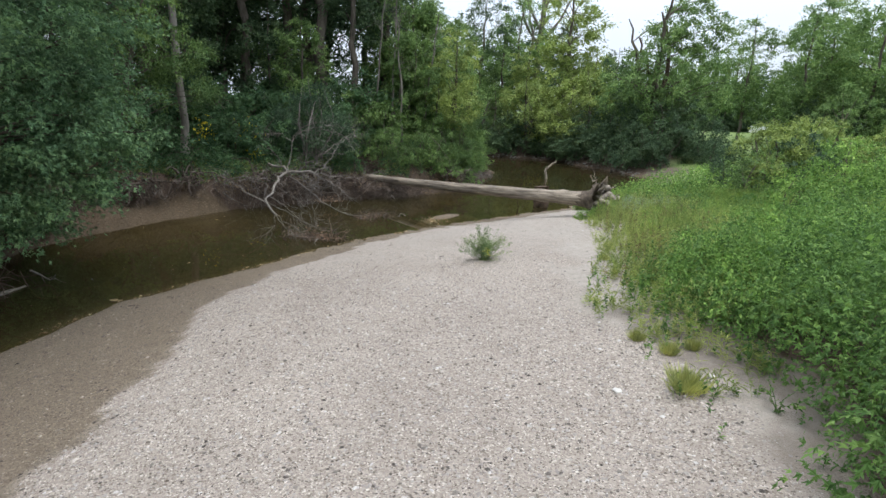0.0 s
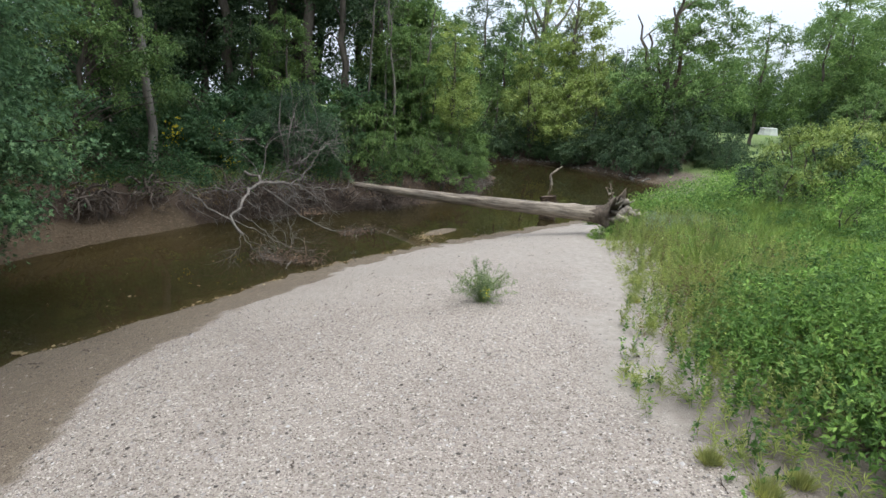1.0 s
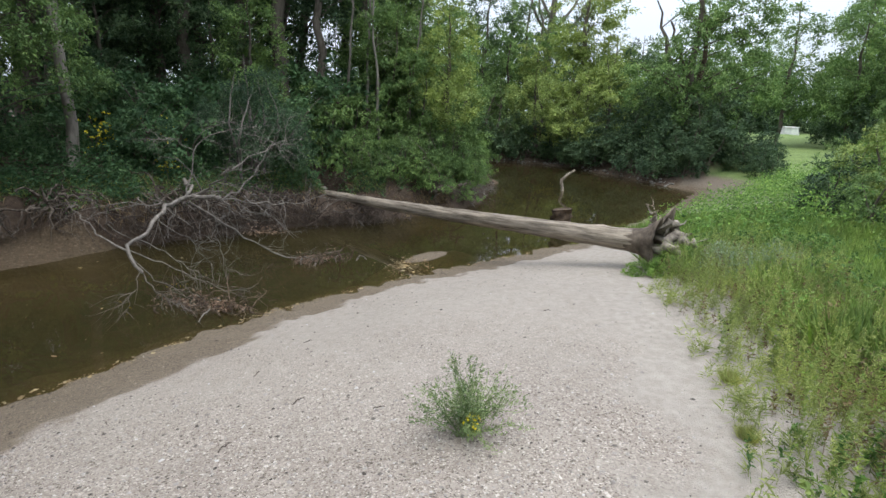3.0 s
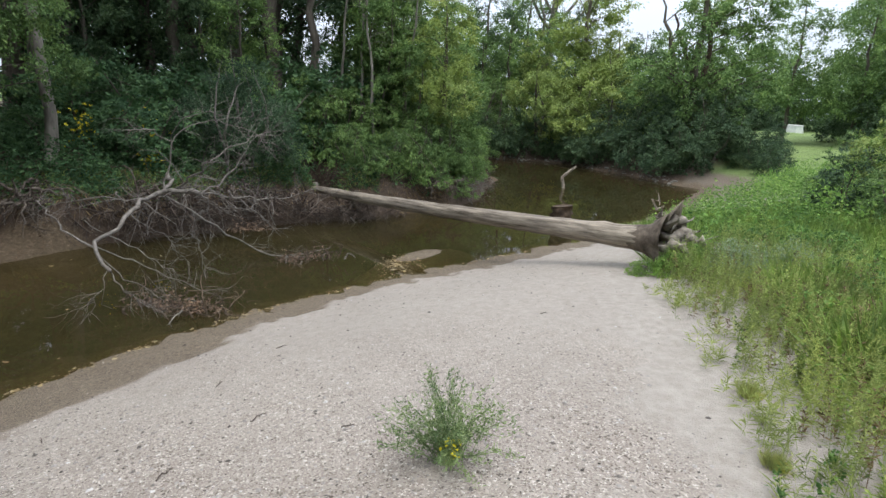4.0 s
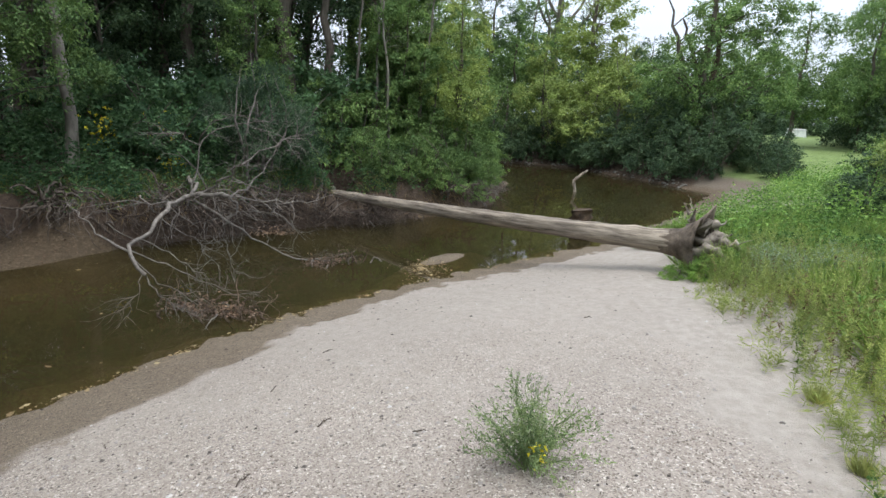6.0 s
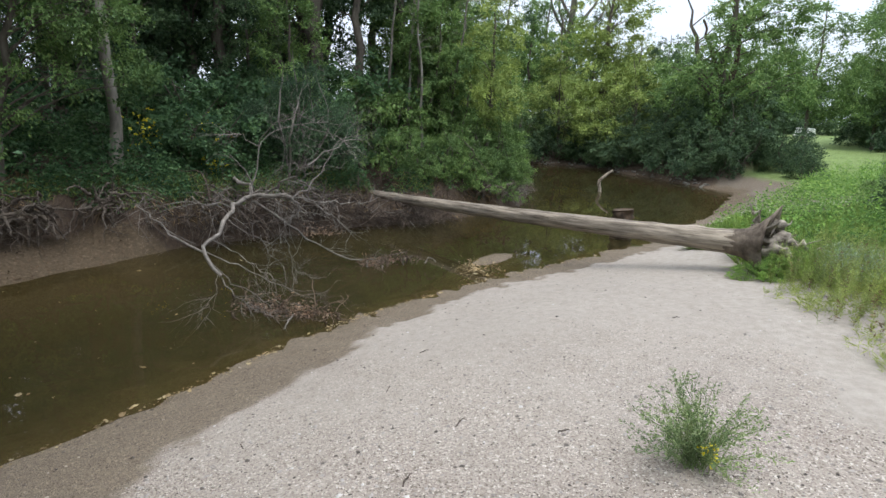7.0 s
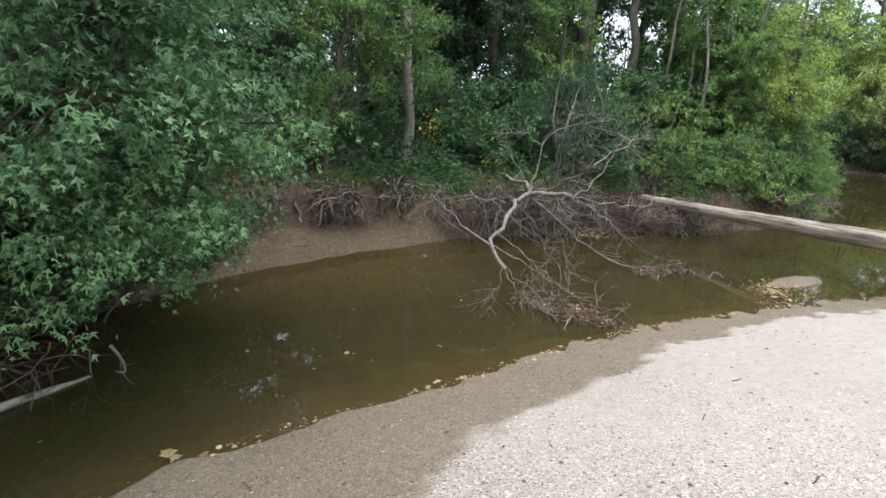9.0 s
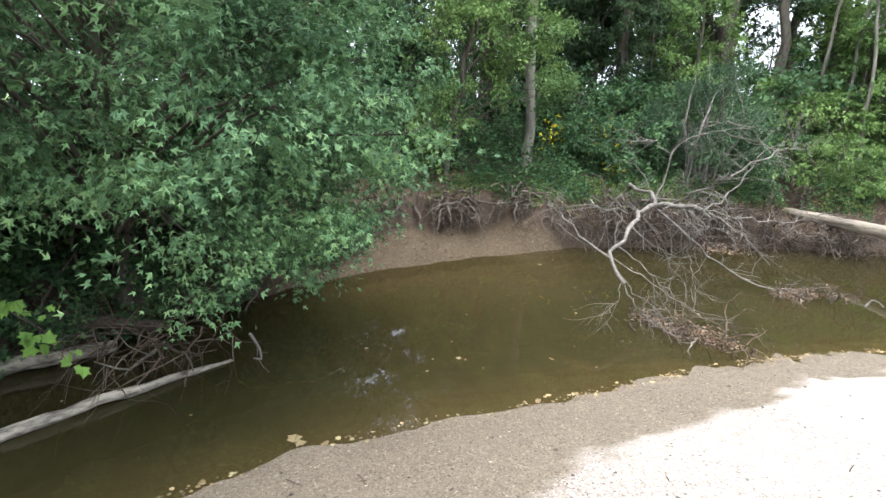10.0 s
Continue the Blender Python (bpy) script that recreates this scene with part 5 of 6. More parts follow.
def canopy(x, y):
    """Height of the herb layer above the ground on the near bank, billowing in separate heads."""
    e = leafy_offset(x, y)
    near = np.clip((8.0 - y) / 1.5, 0, 1)
    grown = np.interp(e, (0, 0.5, 1.2, 2.5, 6), (0.15, 0.40, 0.65, 0.90, 1.05)) * (1 - near) + np.interp(e, (0, 0.3, 0.8, 1.5, 6), (0.30, 0.70, 1.00, 1.15, 1.2)) * near
    grown = grown * (1 - 0.45 * np.clip((y - 15.0) / 3.0, 0, 1))
    low = np.clip((y - 8.0) / 2.0, 0, 1) * np.clip((15.5 - y) / 2.0, 0, 1) * np.clip((4.0 - e) / 2.0, 0, 1)
    heads = 0.22 - 0.50 * np.abs(lumps(x, y, 1.7, 5.0)) + 0.26 - 0.60 * np.abs(lumps(x, y, 4.0, 9.0)) + 0.14 * lumps(x, y, 9.0, 4.0)
    return grown * (1 - 0.45 * low) + heads * np.clip(e + 0.4, 0.1, 1) * 1.25


def make_undergrowth(name, seed, n, box, length, ratio, leaf, label, keep, deep=0.75, lobed=False):
    g = np.random.default_rng(seed)
    x, y = g.uniform(box[0], box[1], n * 4), g.uniform(box[2], box[3], n * 4)
    ok = keep(x, y, g)
    x, y = x[ok][:n], y[ok][:n]
    h = canopy(x, y)
    z = land(x, y) + np.maximum(h - deep * g.uniform(0, 1, len(x)) ** 1.6, 0.02)
    P = np.stack((x, y, z), 1)
    gx, gy = (canopy(x + 0.1, y) - canopy(x - 0.1, y)) / 0.2, (canopy(x, y + 0.1) - canopy(x, y - 0.1)) / 0.2
    N = unit(np.stack((-gx, -gy, gx * 0 + 1), 1)) + g.normal(0, 0.5, P.shape)
    D = g.normal(0, 1, P.shape) * (1, 1, 0.5) + (0, 0, -0.15)
    L = length * g.uniform(0.5, 1.35, len(x)) * np.interp(y, (2, 6, 9, 14, 17), (0.74, 0.76, 0.68, 0.72, 1.0))
    V, F = lobed_arrays(P, D, N, L) if lobed else leaf_arrays(P, D, N, L, L * ratio)
    return tagged(new(name, fast_mesh(name, V, F, leaf)), label, "undergrowth", "", "stuff")


def lush(x, y, g):
    e = leafy_offset(x, y)
    herb = np.clip((y - 7.6) / 1.5, 0, 1) * np.clip((15.3 - y) / 1.0, 0, 1) * np.clip((2.4 - e - 0.5 * lumps(x, y, 1.4, 2.0)) / 0.9, 0, 1)
    return (e > 0) & (g.uniform(0, 1, len(x)) > herb * 0.92) & (g.uniform(0, 1, len(x)) > np.clip((y - 8.0) / 4.0, 0, 0.45))


def deep_lush(x, y, g):
    return lush(x, y, g) & (leafy_offset(x, y) > 0.4)


def far_lush(x, y, g):
    e = edge_offset(x, y)
    return (e > 0.8) & ((y > 16) | (x > 9)) & ~((x > 17.0) & (y > 32.0))


def spaced(g, box, gap, keep, tries):
    """Random spots in a box, none nearer to another than the gap."""
    x, y = g.uniform(box[0], box[1], tries), g.uniform(box[2], box[3], tries)
    ok = keep(x, y)
    taken, out = {}, []
    for a, b in zip(x[ok], y[ok]):
        i, j = int(a // gap), int(b // gap)
        if all(math.hypot(a - p, b - q) > gap for u in (-1, 0, 1) for v in (-1, 0, 1) for p, q in taken.get((i + u, j + v), ())):
            taken.setdefault((i, j), []).append((a, b))
            out.append((a, b))
    return np.array(out)


def make_heads(name, seed, spots, heights, radii, per, length, ratio, leaf, label, pointed=False, droop=0.5):
    """Rounded leafy plants crowded side by side, dark between their heads."""
    g = np.random.default_rng(seed)
    area = radii * (heights + radii)
    k = g.choice(len(spots), int(per * len(spots)), p=area / area.sum())
    s = sphere_points(g, len(k))
    s[:, 2] = np.abs(s[:, 2])
    shell = 1 - 0.45 * g.uniform(0, 1, len(k)) ** 2.2
    # each plant is made of a few shoots, so that its outline is uneven
    shoot = 1 + 0.30 * np.sin(3 * np.arctan2(s[:, 1], s[:, 0]) + k * 1.7) * (1 - s[:, 2]) + 0.16 * np.sin(7 * np.arctan2(s[:, 1], s[:, 0]) + k * 2.9)
    base = land(spots[:, 0], spots[:, 1])
    R, H = (radii[k] * shell * shoot)[:, None], heights[k] * (0.12 + 0.88 * s[:, 2] ** 0.8 * shell)
    P = np.concatenate((spots[k] + s[:, :2] * R, (base[k] + H)[:, None]), 1)
    N = unit(s * (0.9, 0.9, 0.5) + (0, 0, 0.55) + g.normal(0, 0.38, P.shape))
    D = s * (1, 1, 0.1) + g.normal(0, 0.65, P.shape) + (0, 0, -droop)
    L = length * g.uniform(0.55, 1.3, len(k)) * g.uniform(0.8, 1.25, len(spots))[k]
    V, F = trilobe_arrays(P, D, N, L) if pointed else leaf_arrays(P, D, N, L, L * ratio)
    return tagged(new(name, fast_mesh(name, V, F, leaf)), label, "undergrowth", "", "stuff")


def bank_heads(seed, box, gap, keep, size):
    g = np.random.default_rng(seed)
    spots = spaced(g, box, gap, keep, 9000)
    e = leafy_offset(spots[:, 0], spots[:, 1])
    tall = (np.interp(e, (0, 0.4, 1.0, 2.0, 6), (0.55, 0.85, 1.05, 1.15, 1.2)) + np.interp(spots[:, 1], (4.0, 6.0), (0.32, 0.0)) * np.clip(1.4 - e, 0, 1)) * np.interp(spots[:, 1], (6.5, 9.0), (1.0, 0.62))
    return spots, np.maximum(tall + 0.22 * lumps(spots[:, 0], spots[:, 1], 1.5, 5.0) + g.normal(0, 0.10, len(spots)), 0.2) * size, g.uniform(0.20, 0.42, len(spots)) * (0.6 + 0.4 * size)


def kind_here(x, y):
    return lumps(x, y, 1.2, 2.0) + 0.5 * lumps(x, y, 3.1, 6.0)


# nearest bushes get only the darker leaves, for their sides lying in shade
spots, tall, wide = bank_heads(71, (2.0, 7.5, 1.5, 8.8), 0.34, lambda x, y: (leafy_offset(x, y) > 0.02) & ((kind_here(x, y) < 0.25) | (y < 5.0)), 1.0)
make_heads("undergrowth", 711, spots, tall, wide, 330, 0.062, 0.5, UNDER, "dense dark green bushes beside the gravel", True)
spots, tall, wide = bank_heads(72, (2.0, 7.5, 1.5, 8.8), 0.36, lambda x, y: (leafy_offset(x, y) > 0.05) & (kind_here(x, y) >= 0.05) & (y > 4.6), 1.06)
make_heads("undergrowth", 712, spots, tall, wide, 330, 0.056, 0.45, LEAFY, "bright green vines trailing over the bushes", False, 0.3)
spots, tall, wide = bank_heads(73, (3.2, 11.0, 8.5, 19.5), 0.46, lambda x, y: (leafy_offset(x, y) > 1.4 - 1.1 * (y > 13.8)) & (kind_here(x, y) < -0.12), 0.78)
make_heads("undergrowth", 713, spots, tall, wide * 1.3, 300, 0.070, 0.6, UNDER, "dark broad-leaved vines in mounds among the grass", True)
spots, tall, wide = bank_heads(74, (4.6, 6.0, 13.1, 14.5), 0.22, lambda x, y: np.hypot(x - 5.27, y - 13.8) < 0.6, 0.95)
make_heads("undergrowth", 714, spots, tall, wide, 420, 0.045, 0.24, PALE_HERB, "pale bluish feathery weeds among the grass", False, -0.4)
spots, tall, wide = bank_heads(75, (3.0, 6.5, 5.0, 12.0), 0.42, lambda x, y: (leafy_offset(x, y) > 0.1) & (kind_here(x, y) > 0.3), 0.95)
make_heads("undergrowth", 717, spots, tall, wide * 0.8, 240, 0.060, 0.42, LEAFY, "upright leafy herbs beside the sand", False, 0.1)
make_undergrowth("undergrowth", 715, 40000, (2.0, 10.0, 1.5, 10.0), 0.060, 0.45, UNDER, "low dark leaves beneath the bank's plants", lush, 1.1)


def make_bank_grass(name, seed, n, box, height, leaf, label, keep, width=0.006):
    """Fine upright grass, swept in tussocks."""
    g = np.random.default_rng(seed)
    x, y = g.uniform(box[0], box[1], n * 4), g.uniform(box[2], box[3], n * 4)
    ok = keep(x, y, g)
    x, y = x[ok][:n], y[ok][:n]
    P = np.stack((x, y, land(x, y) - 0.02), 1)
    D = np.stack((0.35 * lumps(x, y, 2.1, 3.0), 0.35 * lumps(x, y, 2.3, 8.0), np.ones(len(x))), 1) + g.normal(0, 0.42, P.shape)
    L = height * g.uniform(0.55, 1.15, len(x)) * (1 + 0.35 * lumps(x, y, 1.9, 4.0))
    V, F = leaf_arrays(P, D, g.normal(0, 1, P.shape), L, width * g.uniform(0.7, 1.6, len(x)))
    return tagged(new(name, fast_mesh(name, V, F, leaf)), label, "grass", "", "stuff")


make_bank_grass("tall_grass", 716, 120000, (3.0, 11.0, 8.0, 20.0), 0.50, GRASS, "fine bright green grass on the near bank", lambda x, y, g: leafy_offset(x, y) > 0.7 + 0.5 * lumps(x, y, 1.4, 2.0) - 0.5 * (y > 14), 0.0065)
spots, tall, wide = bank_heads(76, (2.7, 9.0, -8.0, 1.6), 0.60, lambda x, y: x > 2.7 + 0.2 * lumps(x, y, 1.9, 3.0), 1.0)
make_heads("undergrowth", 718, spots, tall, wide * 1.5, 130, 0.11, 0.5, UNDER, "dense green bushes along the near bank", True)
make_undergrowth("undergrowth", 68, 26000, (2.3, 13.0, -9.0, 1.6), 0.12, 0.5, UNDER, "dense green undergrowth along the near bank", lush)
make_undergrowth("undergrowth", 67, 9000, (9.5, 13.0, 1.5, 8.0), 0.12, 0.5, UNDER, "dense green undergrowth behind the near bank", lush)
make_undergrowth("undergrowth", 72, 70000, (4.5, 19.0, 4.0, 31.0), 0.085, 0.5, LEAFY, "green leafy undergrowth stretching back to the trees", far_lush)


def make_weeds(name, seed, n, box, height, keep, leaf, label, width=0.012, blades=14, length=0.12):
    """Upright stems with narrow leaves all along them, and grass blades at the foot."""
    g = np.random.default_rng(seed)
    x, y = g.uniform(box[0], box[1], n * 6), g.uniform(box[2], box[3], n * 6)
    ok = keep(x, y, g)
    x, y = x[ok][:n], y[ok][:n]
    z = land(x, y)
    h = height * g.uniform(0.4, 1.25, len(x))
    lean = g.normal(0, 0.16, (len(x), 2))
    root = np.stack((x, y, z), 1)
    tip = root + np.stack((lean[:, 0] * h, lean[:, 1] * h, h), 1)
    V1, F1 = far_arrays(root, tip - root, g.normal(0, 1, root.shape), h * 0 + np.linalg.norm(tip - root, axis=1), 0.004)
    u = g.uniform(0.1, 1.0, (len(x), blades, 1))
    P = (root[:, None] + (tip - root)[:, None] * u).reshape(-1, 3)
    D = g.normal(0, 1, P.shape) * (1, 1, 0.5) + (0, 0, 0.65)
    L = length * g.uniform(0.5, 1.3, len(P)) * (1.2 - 0.5 * u.ravel())
    V2, F2 = leaf_arrays(P, D, g.normal(0, 0.5, P.shape) + (0, 0, 1), L, width * g.uniform(0.7, 1.5, len(P)))
    V, F = np.concatenate((V1, V2)), np.concatenate((F1, F2 + len(V1)))
    return tagged(new(name, fast_mesh(name, V, F, leaf)), label, "weeds", "", "stuff")


def herb_zone(x, y, g):
    e = edge_offset(x, y)
    return (e > 0.05 + 0.35 * lumps(x, y, 2.3, 2.0)) & (e < 2.6 + 0.6 * lumps(x, y, 1.5, 4.0)) & (g.uniform(0, 1, len(x)) < np.clip(e * 0.6 + 0.06, 0, 1))


def margin(x, y, g):
    e = edge_offset(x, y)
    return (e > -0.25) & (e < 0.9) & (lumps(x, y, 2.9, 7.0) > -0.1) & (g.uniform(0, 1, len(x)) < 0.5)


make_weeds("tall_weeds", 81, 2100, (2.2, 7.0, 7.2, 15.6), 0.58, herb_zone, HERB, "pale green feathery tall weeds on the sandy margin", 0.0065, 56, 0.055)
make_weeds("side_weeds", 88, 420, (2.2, 4.2, 5.4, 8.8), 0.42, herb_zone, HERB, "yellowish weeds between the sand and the undergrowth", 0.012, 34, 0.05)
make_weeds("leafy_weeds", 89, 260, (2.4, 4.4, 5.4, 9.2), 0.45, herb_zone, UNDER, "dark green leafy weeds at the edge of the sand", 0.026, 30, 0.06)
make_weeds("dry_weeds", 85, 800, (2.2, 7.0, 7.2, 15.0), 0.50, herb_zone, THATCH, "dry brown weed stalks on the sandy margin", 0.012, 26, 0.06)
make_weeds("young_weeds", 86, 900, (2.2, 7.0, 7.0, 15.6), 0.45, herb_zone, YELLOW, "fresh yellowish young weeds on the sandy margin", 0.014, 38, 0.045)
make_weeds("broad_weeds", 83, 150, (2.4, 8.5, 1.5, 9.0), 1.05, deep_lush, LEAFY, "broad-leaved weeds standing above the undergrowth", 0.045, 30, 0.09)
make_weeds("pale_weeds", 84, 220, (2.4, 9.5, 6.5, 18.0), 0.75, deep_lush, YELLOW, "pale feathery weeds among the undergrowth", 0.014, 60, 0.07)
make_weeds("margin_grass", 82, 520, (1.8, 4.2, 4.2, 13.5), 0.24, margin, HERB, "sparse yellowish grass at the gravel's edge", 0.007, 16, 0.10)
make_weeds("dark_seedlings", 87, 150, (1.9, 4.2, 3.2, 9.5), 0.20, margin, UNDER, "small dark weeds scattered on the sand", 0.022, 12, 0.05)


def far_bank(x, y):
    d, bar, along = shore_distance(x, y)
    beach = np.clip((along - 11.2) / 1.2, 0, 1) * np.clip((17.4 - along) / 1.0, 0, 1)
    return np.where(bar, -1, d - np.where(y > 22.3, 0.25, 0.55) - 1.5 * beach)


def make_bank_cover(name, seed, n, box, length, ratio, height, leaf, label, upright=0.0, first=0.0, last=9.0):
    """Grass and herbs on the top of the cut bank."""
    g = np.random.default_rng(seed)
    x, y = g.uniform(box[0], box[1], n * 6), g.uniform(box[2], box[3], n * 6)
    e = far_bank(x, y)
    ok = (e > first + 0.3 * lumps(x, y, 2.0, 4.0)) & (e < last)
    x, y, e = x[ok][:n], y[ok][:n], e[ok][:n]
    z = land(x, y) + height * g.uniform(0, 1, len(x)) * np.clip(0.5 + lumps(x, y, 1.3, 2.0) + 0.3 * e, 0.15, 1.3) - 0.03
    high = land(x, y) > np.where(y > 22.3, 0.38, 0.75)
    x, y, z = x[high], y[high], z[high]
    P = np.stack((x, y, z), 1)
    N = g.normal(0, 0.6, P.shape) + (0, 0, 1.0 - upright)
    D = g.normal(0, 1, P.shape) * (1, 1, 0.4) + (0, 0, upright * 2 - 0.1)
    L = length * g.uniform(0.5, 1.3, len(x))
    V, F = leaf_arrays(P, D, N, L, L * ratio)
    return tagged(new(name, fast_mesh(name, V, F, leaf)), label, "undergrowth", "", "stuff")


make_bank_cover("bank_grass", 73, 12000, (-14, 2.6, 10.5, 33.0), 0.19, 0.05, 0.08, THATCH, "pale rough grass along the cut bank's lip", 0.6, -0.15, 1.6)
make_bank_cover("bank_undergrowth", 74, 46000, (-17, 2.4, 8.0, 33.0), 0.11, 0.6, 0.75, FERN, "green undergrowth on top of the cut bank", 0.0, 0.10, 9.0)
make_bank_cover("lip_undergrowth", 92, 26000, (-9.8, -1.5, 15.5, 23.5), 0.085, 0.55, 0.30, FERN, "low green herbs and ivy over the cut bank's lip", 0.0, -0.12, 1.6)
make_bank_cover("lip_grass", 93, 9000, (-9.8, -1.5, 15.5, 23.5), 0.16, 0.07, 0.10, SALLOW, "yellowish grass among the herbs of the bank's lip", 0.4, -0.1, 1.2)
# same darkened leaves here, for the shade over the bend
make_bank_cover("bend_undergrowth", 75, 16000, (-8, 20.0, 32.0, 50.0), 0.20, 0.5, 0.6, SHADED_FOREST, "undergrowth on the creek's outer bend, leaves coloured dark for shade", 0.0, 0.9, 9.0)


def make_flowers(seed, x, y, z, spread, n):
    g = np.random.default_rng(seed)
    P = np.array([x, y, z]) + g.normal(0, spread, (n, 3))
    stems = Tubes()
    ob = tagged(new("flowering_herb"), "yellow wildflowers blooming among the bank's herbs", "flower")
    for p in P[::3]:
        b = np.array([p[0], p[1] + 0.05, at_ground(p[0], p[1])])
        stems.add([b, (b + p) / 2 + (0.02, 0, 0), p], [0.006, 0.005, 0.003], 4)
    tagged(part("stalk", stems.mesh("stalk", STEM), ob), "", "", "", "stuff")
    P = np.repeat(P, 5, 0)
    D = g.normal(0, 1, P.shape)
    V, F = leaf_arrays(P, D, g.normal(0, 1, P.shape), 0.06, 0.045)
    tagged(part("bloom", fast_mesh("bloom", V, F, FLOWER), ob), "", "", "", "stuff")


STEM = leaf_material("green_stems", (0.06, 0.10, 0.03), (0.10, 0.15, 0.04), (0.14, 0.19, 0.06))
make_flowers(76, -6.9, 19.95, 1.55, 0.13, 60)
make_flowers(77, -9.0, 20.7, 2.3, 0.22, 60)
make_flowers(78, -7.4, 20.5, 2.15, 0.28, 40)


def make_lip_thatch():
    """Dry grass and rootlets hanging over the lip of the cut bank."""
    g = np.random.default_rng(90)
    x, y = g.uniform(-12, 1.5, 90000), g.uniform(11, 24, 90000)
    e = far_bank(x, y)
    ok = (np.abs(e + 0.05) < 0.22) & (lumps(x, y, 2.2, 3.0) > g.uniform(-0.7, 0.6, len(x)))
    x, y, e = x[ok], y[ok], e[ok]
    out = -unit(np.stack((far_bank(x + 0.05, y) - far_bank(x - 0.05, y), far_bank(x, y + 0.05) - far_bank(x, y - 0.05), x * 0), 1))
    P = np.stack((x, y, land(x, y) + g.uniform(0, 0.10, len(x))), 1)
    D = out * 0.8 + np.array([0, 0, -0.75]) + g.normal(0, 0.38, P.shape)
    V, F = leaf_arrays(P, D, out + g.normal(0, 0.5, P.shape), g.uniform(0.10, 0.42, len(x)), 0.010)
    return tagged(new("bank_thatch", fast_mesh("bank_thatch", V, F, THATCH)), "dry brown grass and rootlets hanging over the bank's lip", "grass", "", "stuff")


make_lip_thatch()


def make_shore_leaves():
    """Fallen leaves washed up in a line along the bar, and afloat beside it."""
    g = np.random.default_rng(79)
    line = bent(np.array(BAR[3:14]), 400)
    k = g.integers(0, 400, 1400)
    k = k[lumps(line[k, 0], line[k, 1], 3.0, 2.0) > g.uniform(-0.6, 0.9, len(k))]
    P = line[k] + g.normal(0, 1, (len(k), 2)) * 0.045
    P = np.concatenate((P, np.stack((g.uniform(-8.5, 0.5, 90), g.uniform(7.0, 17.5, 90)), 1), np.array([-0.35, 17.1]) + g.normal(0, 0.28, (420, 2)) * (0.8, 1.3)))
    z = np.maximum(land(P[:, 0], P[:, 1]), 0) + 0.008
    ok = (z < 0.07) & (far_bank(P[:, 0], P[:, 1]) < 0)
    P = np.concatenate((P, z[:, None]), 1)[ok]
    D = g.normal(0, 1, P.shape) * (1, 1, 0.1)
    V, F = lobed_arrays(P, D, g.normal(0, 0.15, P.shape) + (0, 0, 1), np.minimum(0.018 + g.exponential(0.014, len(P)), 0.09))
    return tagged(new("fallen_leaves", fast_mesh("fallen_leaves", V, F, FALLEN)), "yellow and brown fallen leaves along the water's edge", "leaves", "", "stuff")


make_shore_leaves()


def make_sapling():
    """A sycamore shoot reaching over the water beside the maple."""
    g = np.random.default_rng(80)
    ob = tagged(new("sycamore_shoot"), "young sycamore shoot with large light green leaves", "sapling")
    t = Tubes()
    a = np.array([-9.9, 6.6, at_ground(-9.9, 6.6)])
    line = bent([a - (0, 0, 0.1), (-9.2, 6.9, 1.5), (-8.3, 7.3, 1.35), (-7.45, 7.7, 0.95)], 14, g, 0.01)
    t.add(line, np.linspace(0.02, 0.004, 14), 5)
    tips = twigs(t, g, line[6:], 0.004, 9, 0.35, 0, 0.3)
    part("stem", t.mesh("stem", TWIG), ob)
    for p in [*tips, *line[8:], *tips, *line[7:], *tips]:
        q = np.array([p]) + g.normal(0, 0.05, (1, 3))
        V, F = lobed_arrays(q, g.normal(0, 0.6, (1, 3)) + (0.5, -0.2, -0.5), g.normal(0, 0.4, (1, 3)) + (0.3, -0.3, 1), g.uniform(0.07, 0.15, 1))
        part("leaf", fast_mesh("leaf", V, F, LEAFY), ob)


make_sapling()


def make_tuft(seed, leaf, label, blades=420, height=0.23, spread=0.13):
    g = np.random.default_rng(seed)
    tuft = tagged(new("grass_tuft"), label, "grass", "tufts at the gravel's edge")
    P = np.concatenate((g.normal(0, spread * 0.4, (blades, 2)), np.zeros((blades, 1))), 1)
    D = g.normal(0, 0.30, P.shape) + P * 6 + (0, 0, 1)
    V, F = leaf_arrays(P, D, g.normal(0, 1, P.shape), height * g.uniform(0.35, 1.1, blades), 0.0055)
    tagged(part("foliage", fast_mesh("foliage", V, F, leaf), tuft), "", "", "", "stuff")
    return tuft


PALE_GRASS = leaf_material("pale_grass_blades", (0.38, 0.42, 0.15), (0.55, 0.58, 0.24), (0.68, 0.68, 0.38), 0.55, 2.0)
tuft = make_tuft(91, PALE_GRASS, "yellow-green grass tuft on the sand")
stand(tuft, 2.2, 4.4, 0, 1, 1, 0.01)
for x, y, s in ((2.12, 5.45, 0.5), (2.32, 5.1, 0.55), (2.6, 5.2, 0.5), (2.85, 9.3, 0.5), (3.2, 10.3, 0.6)):
    plant_again(tuft, x, y, x * 900, s, 1.2, 0.01)


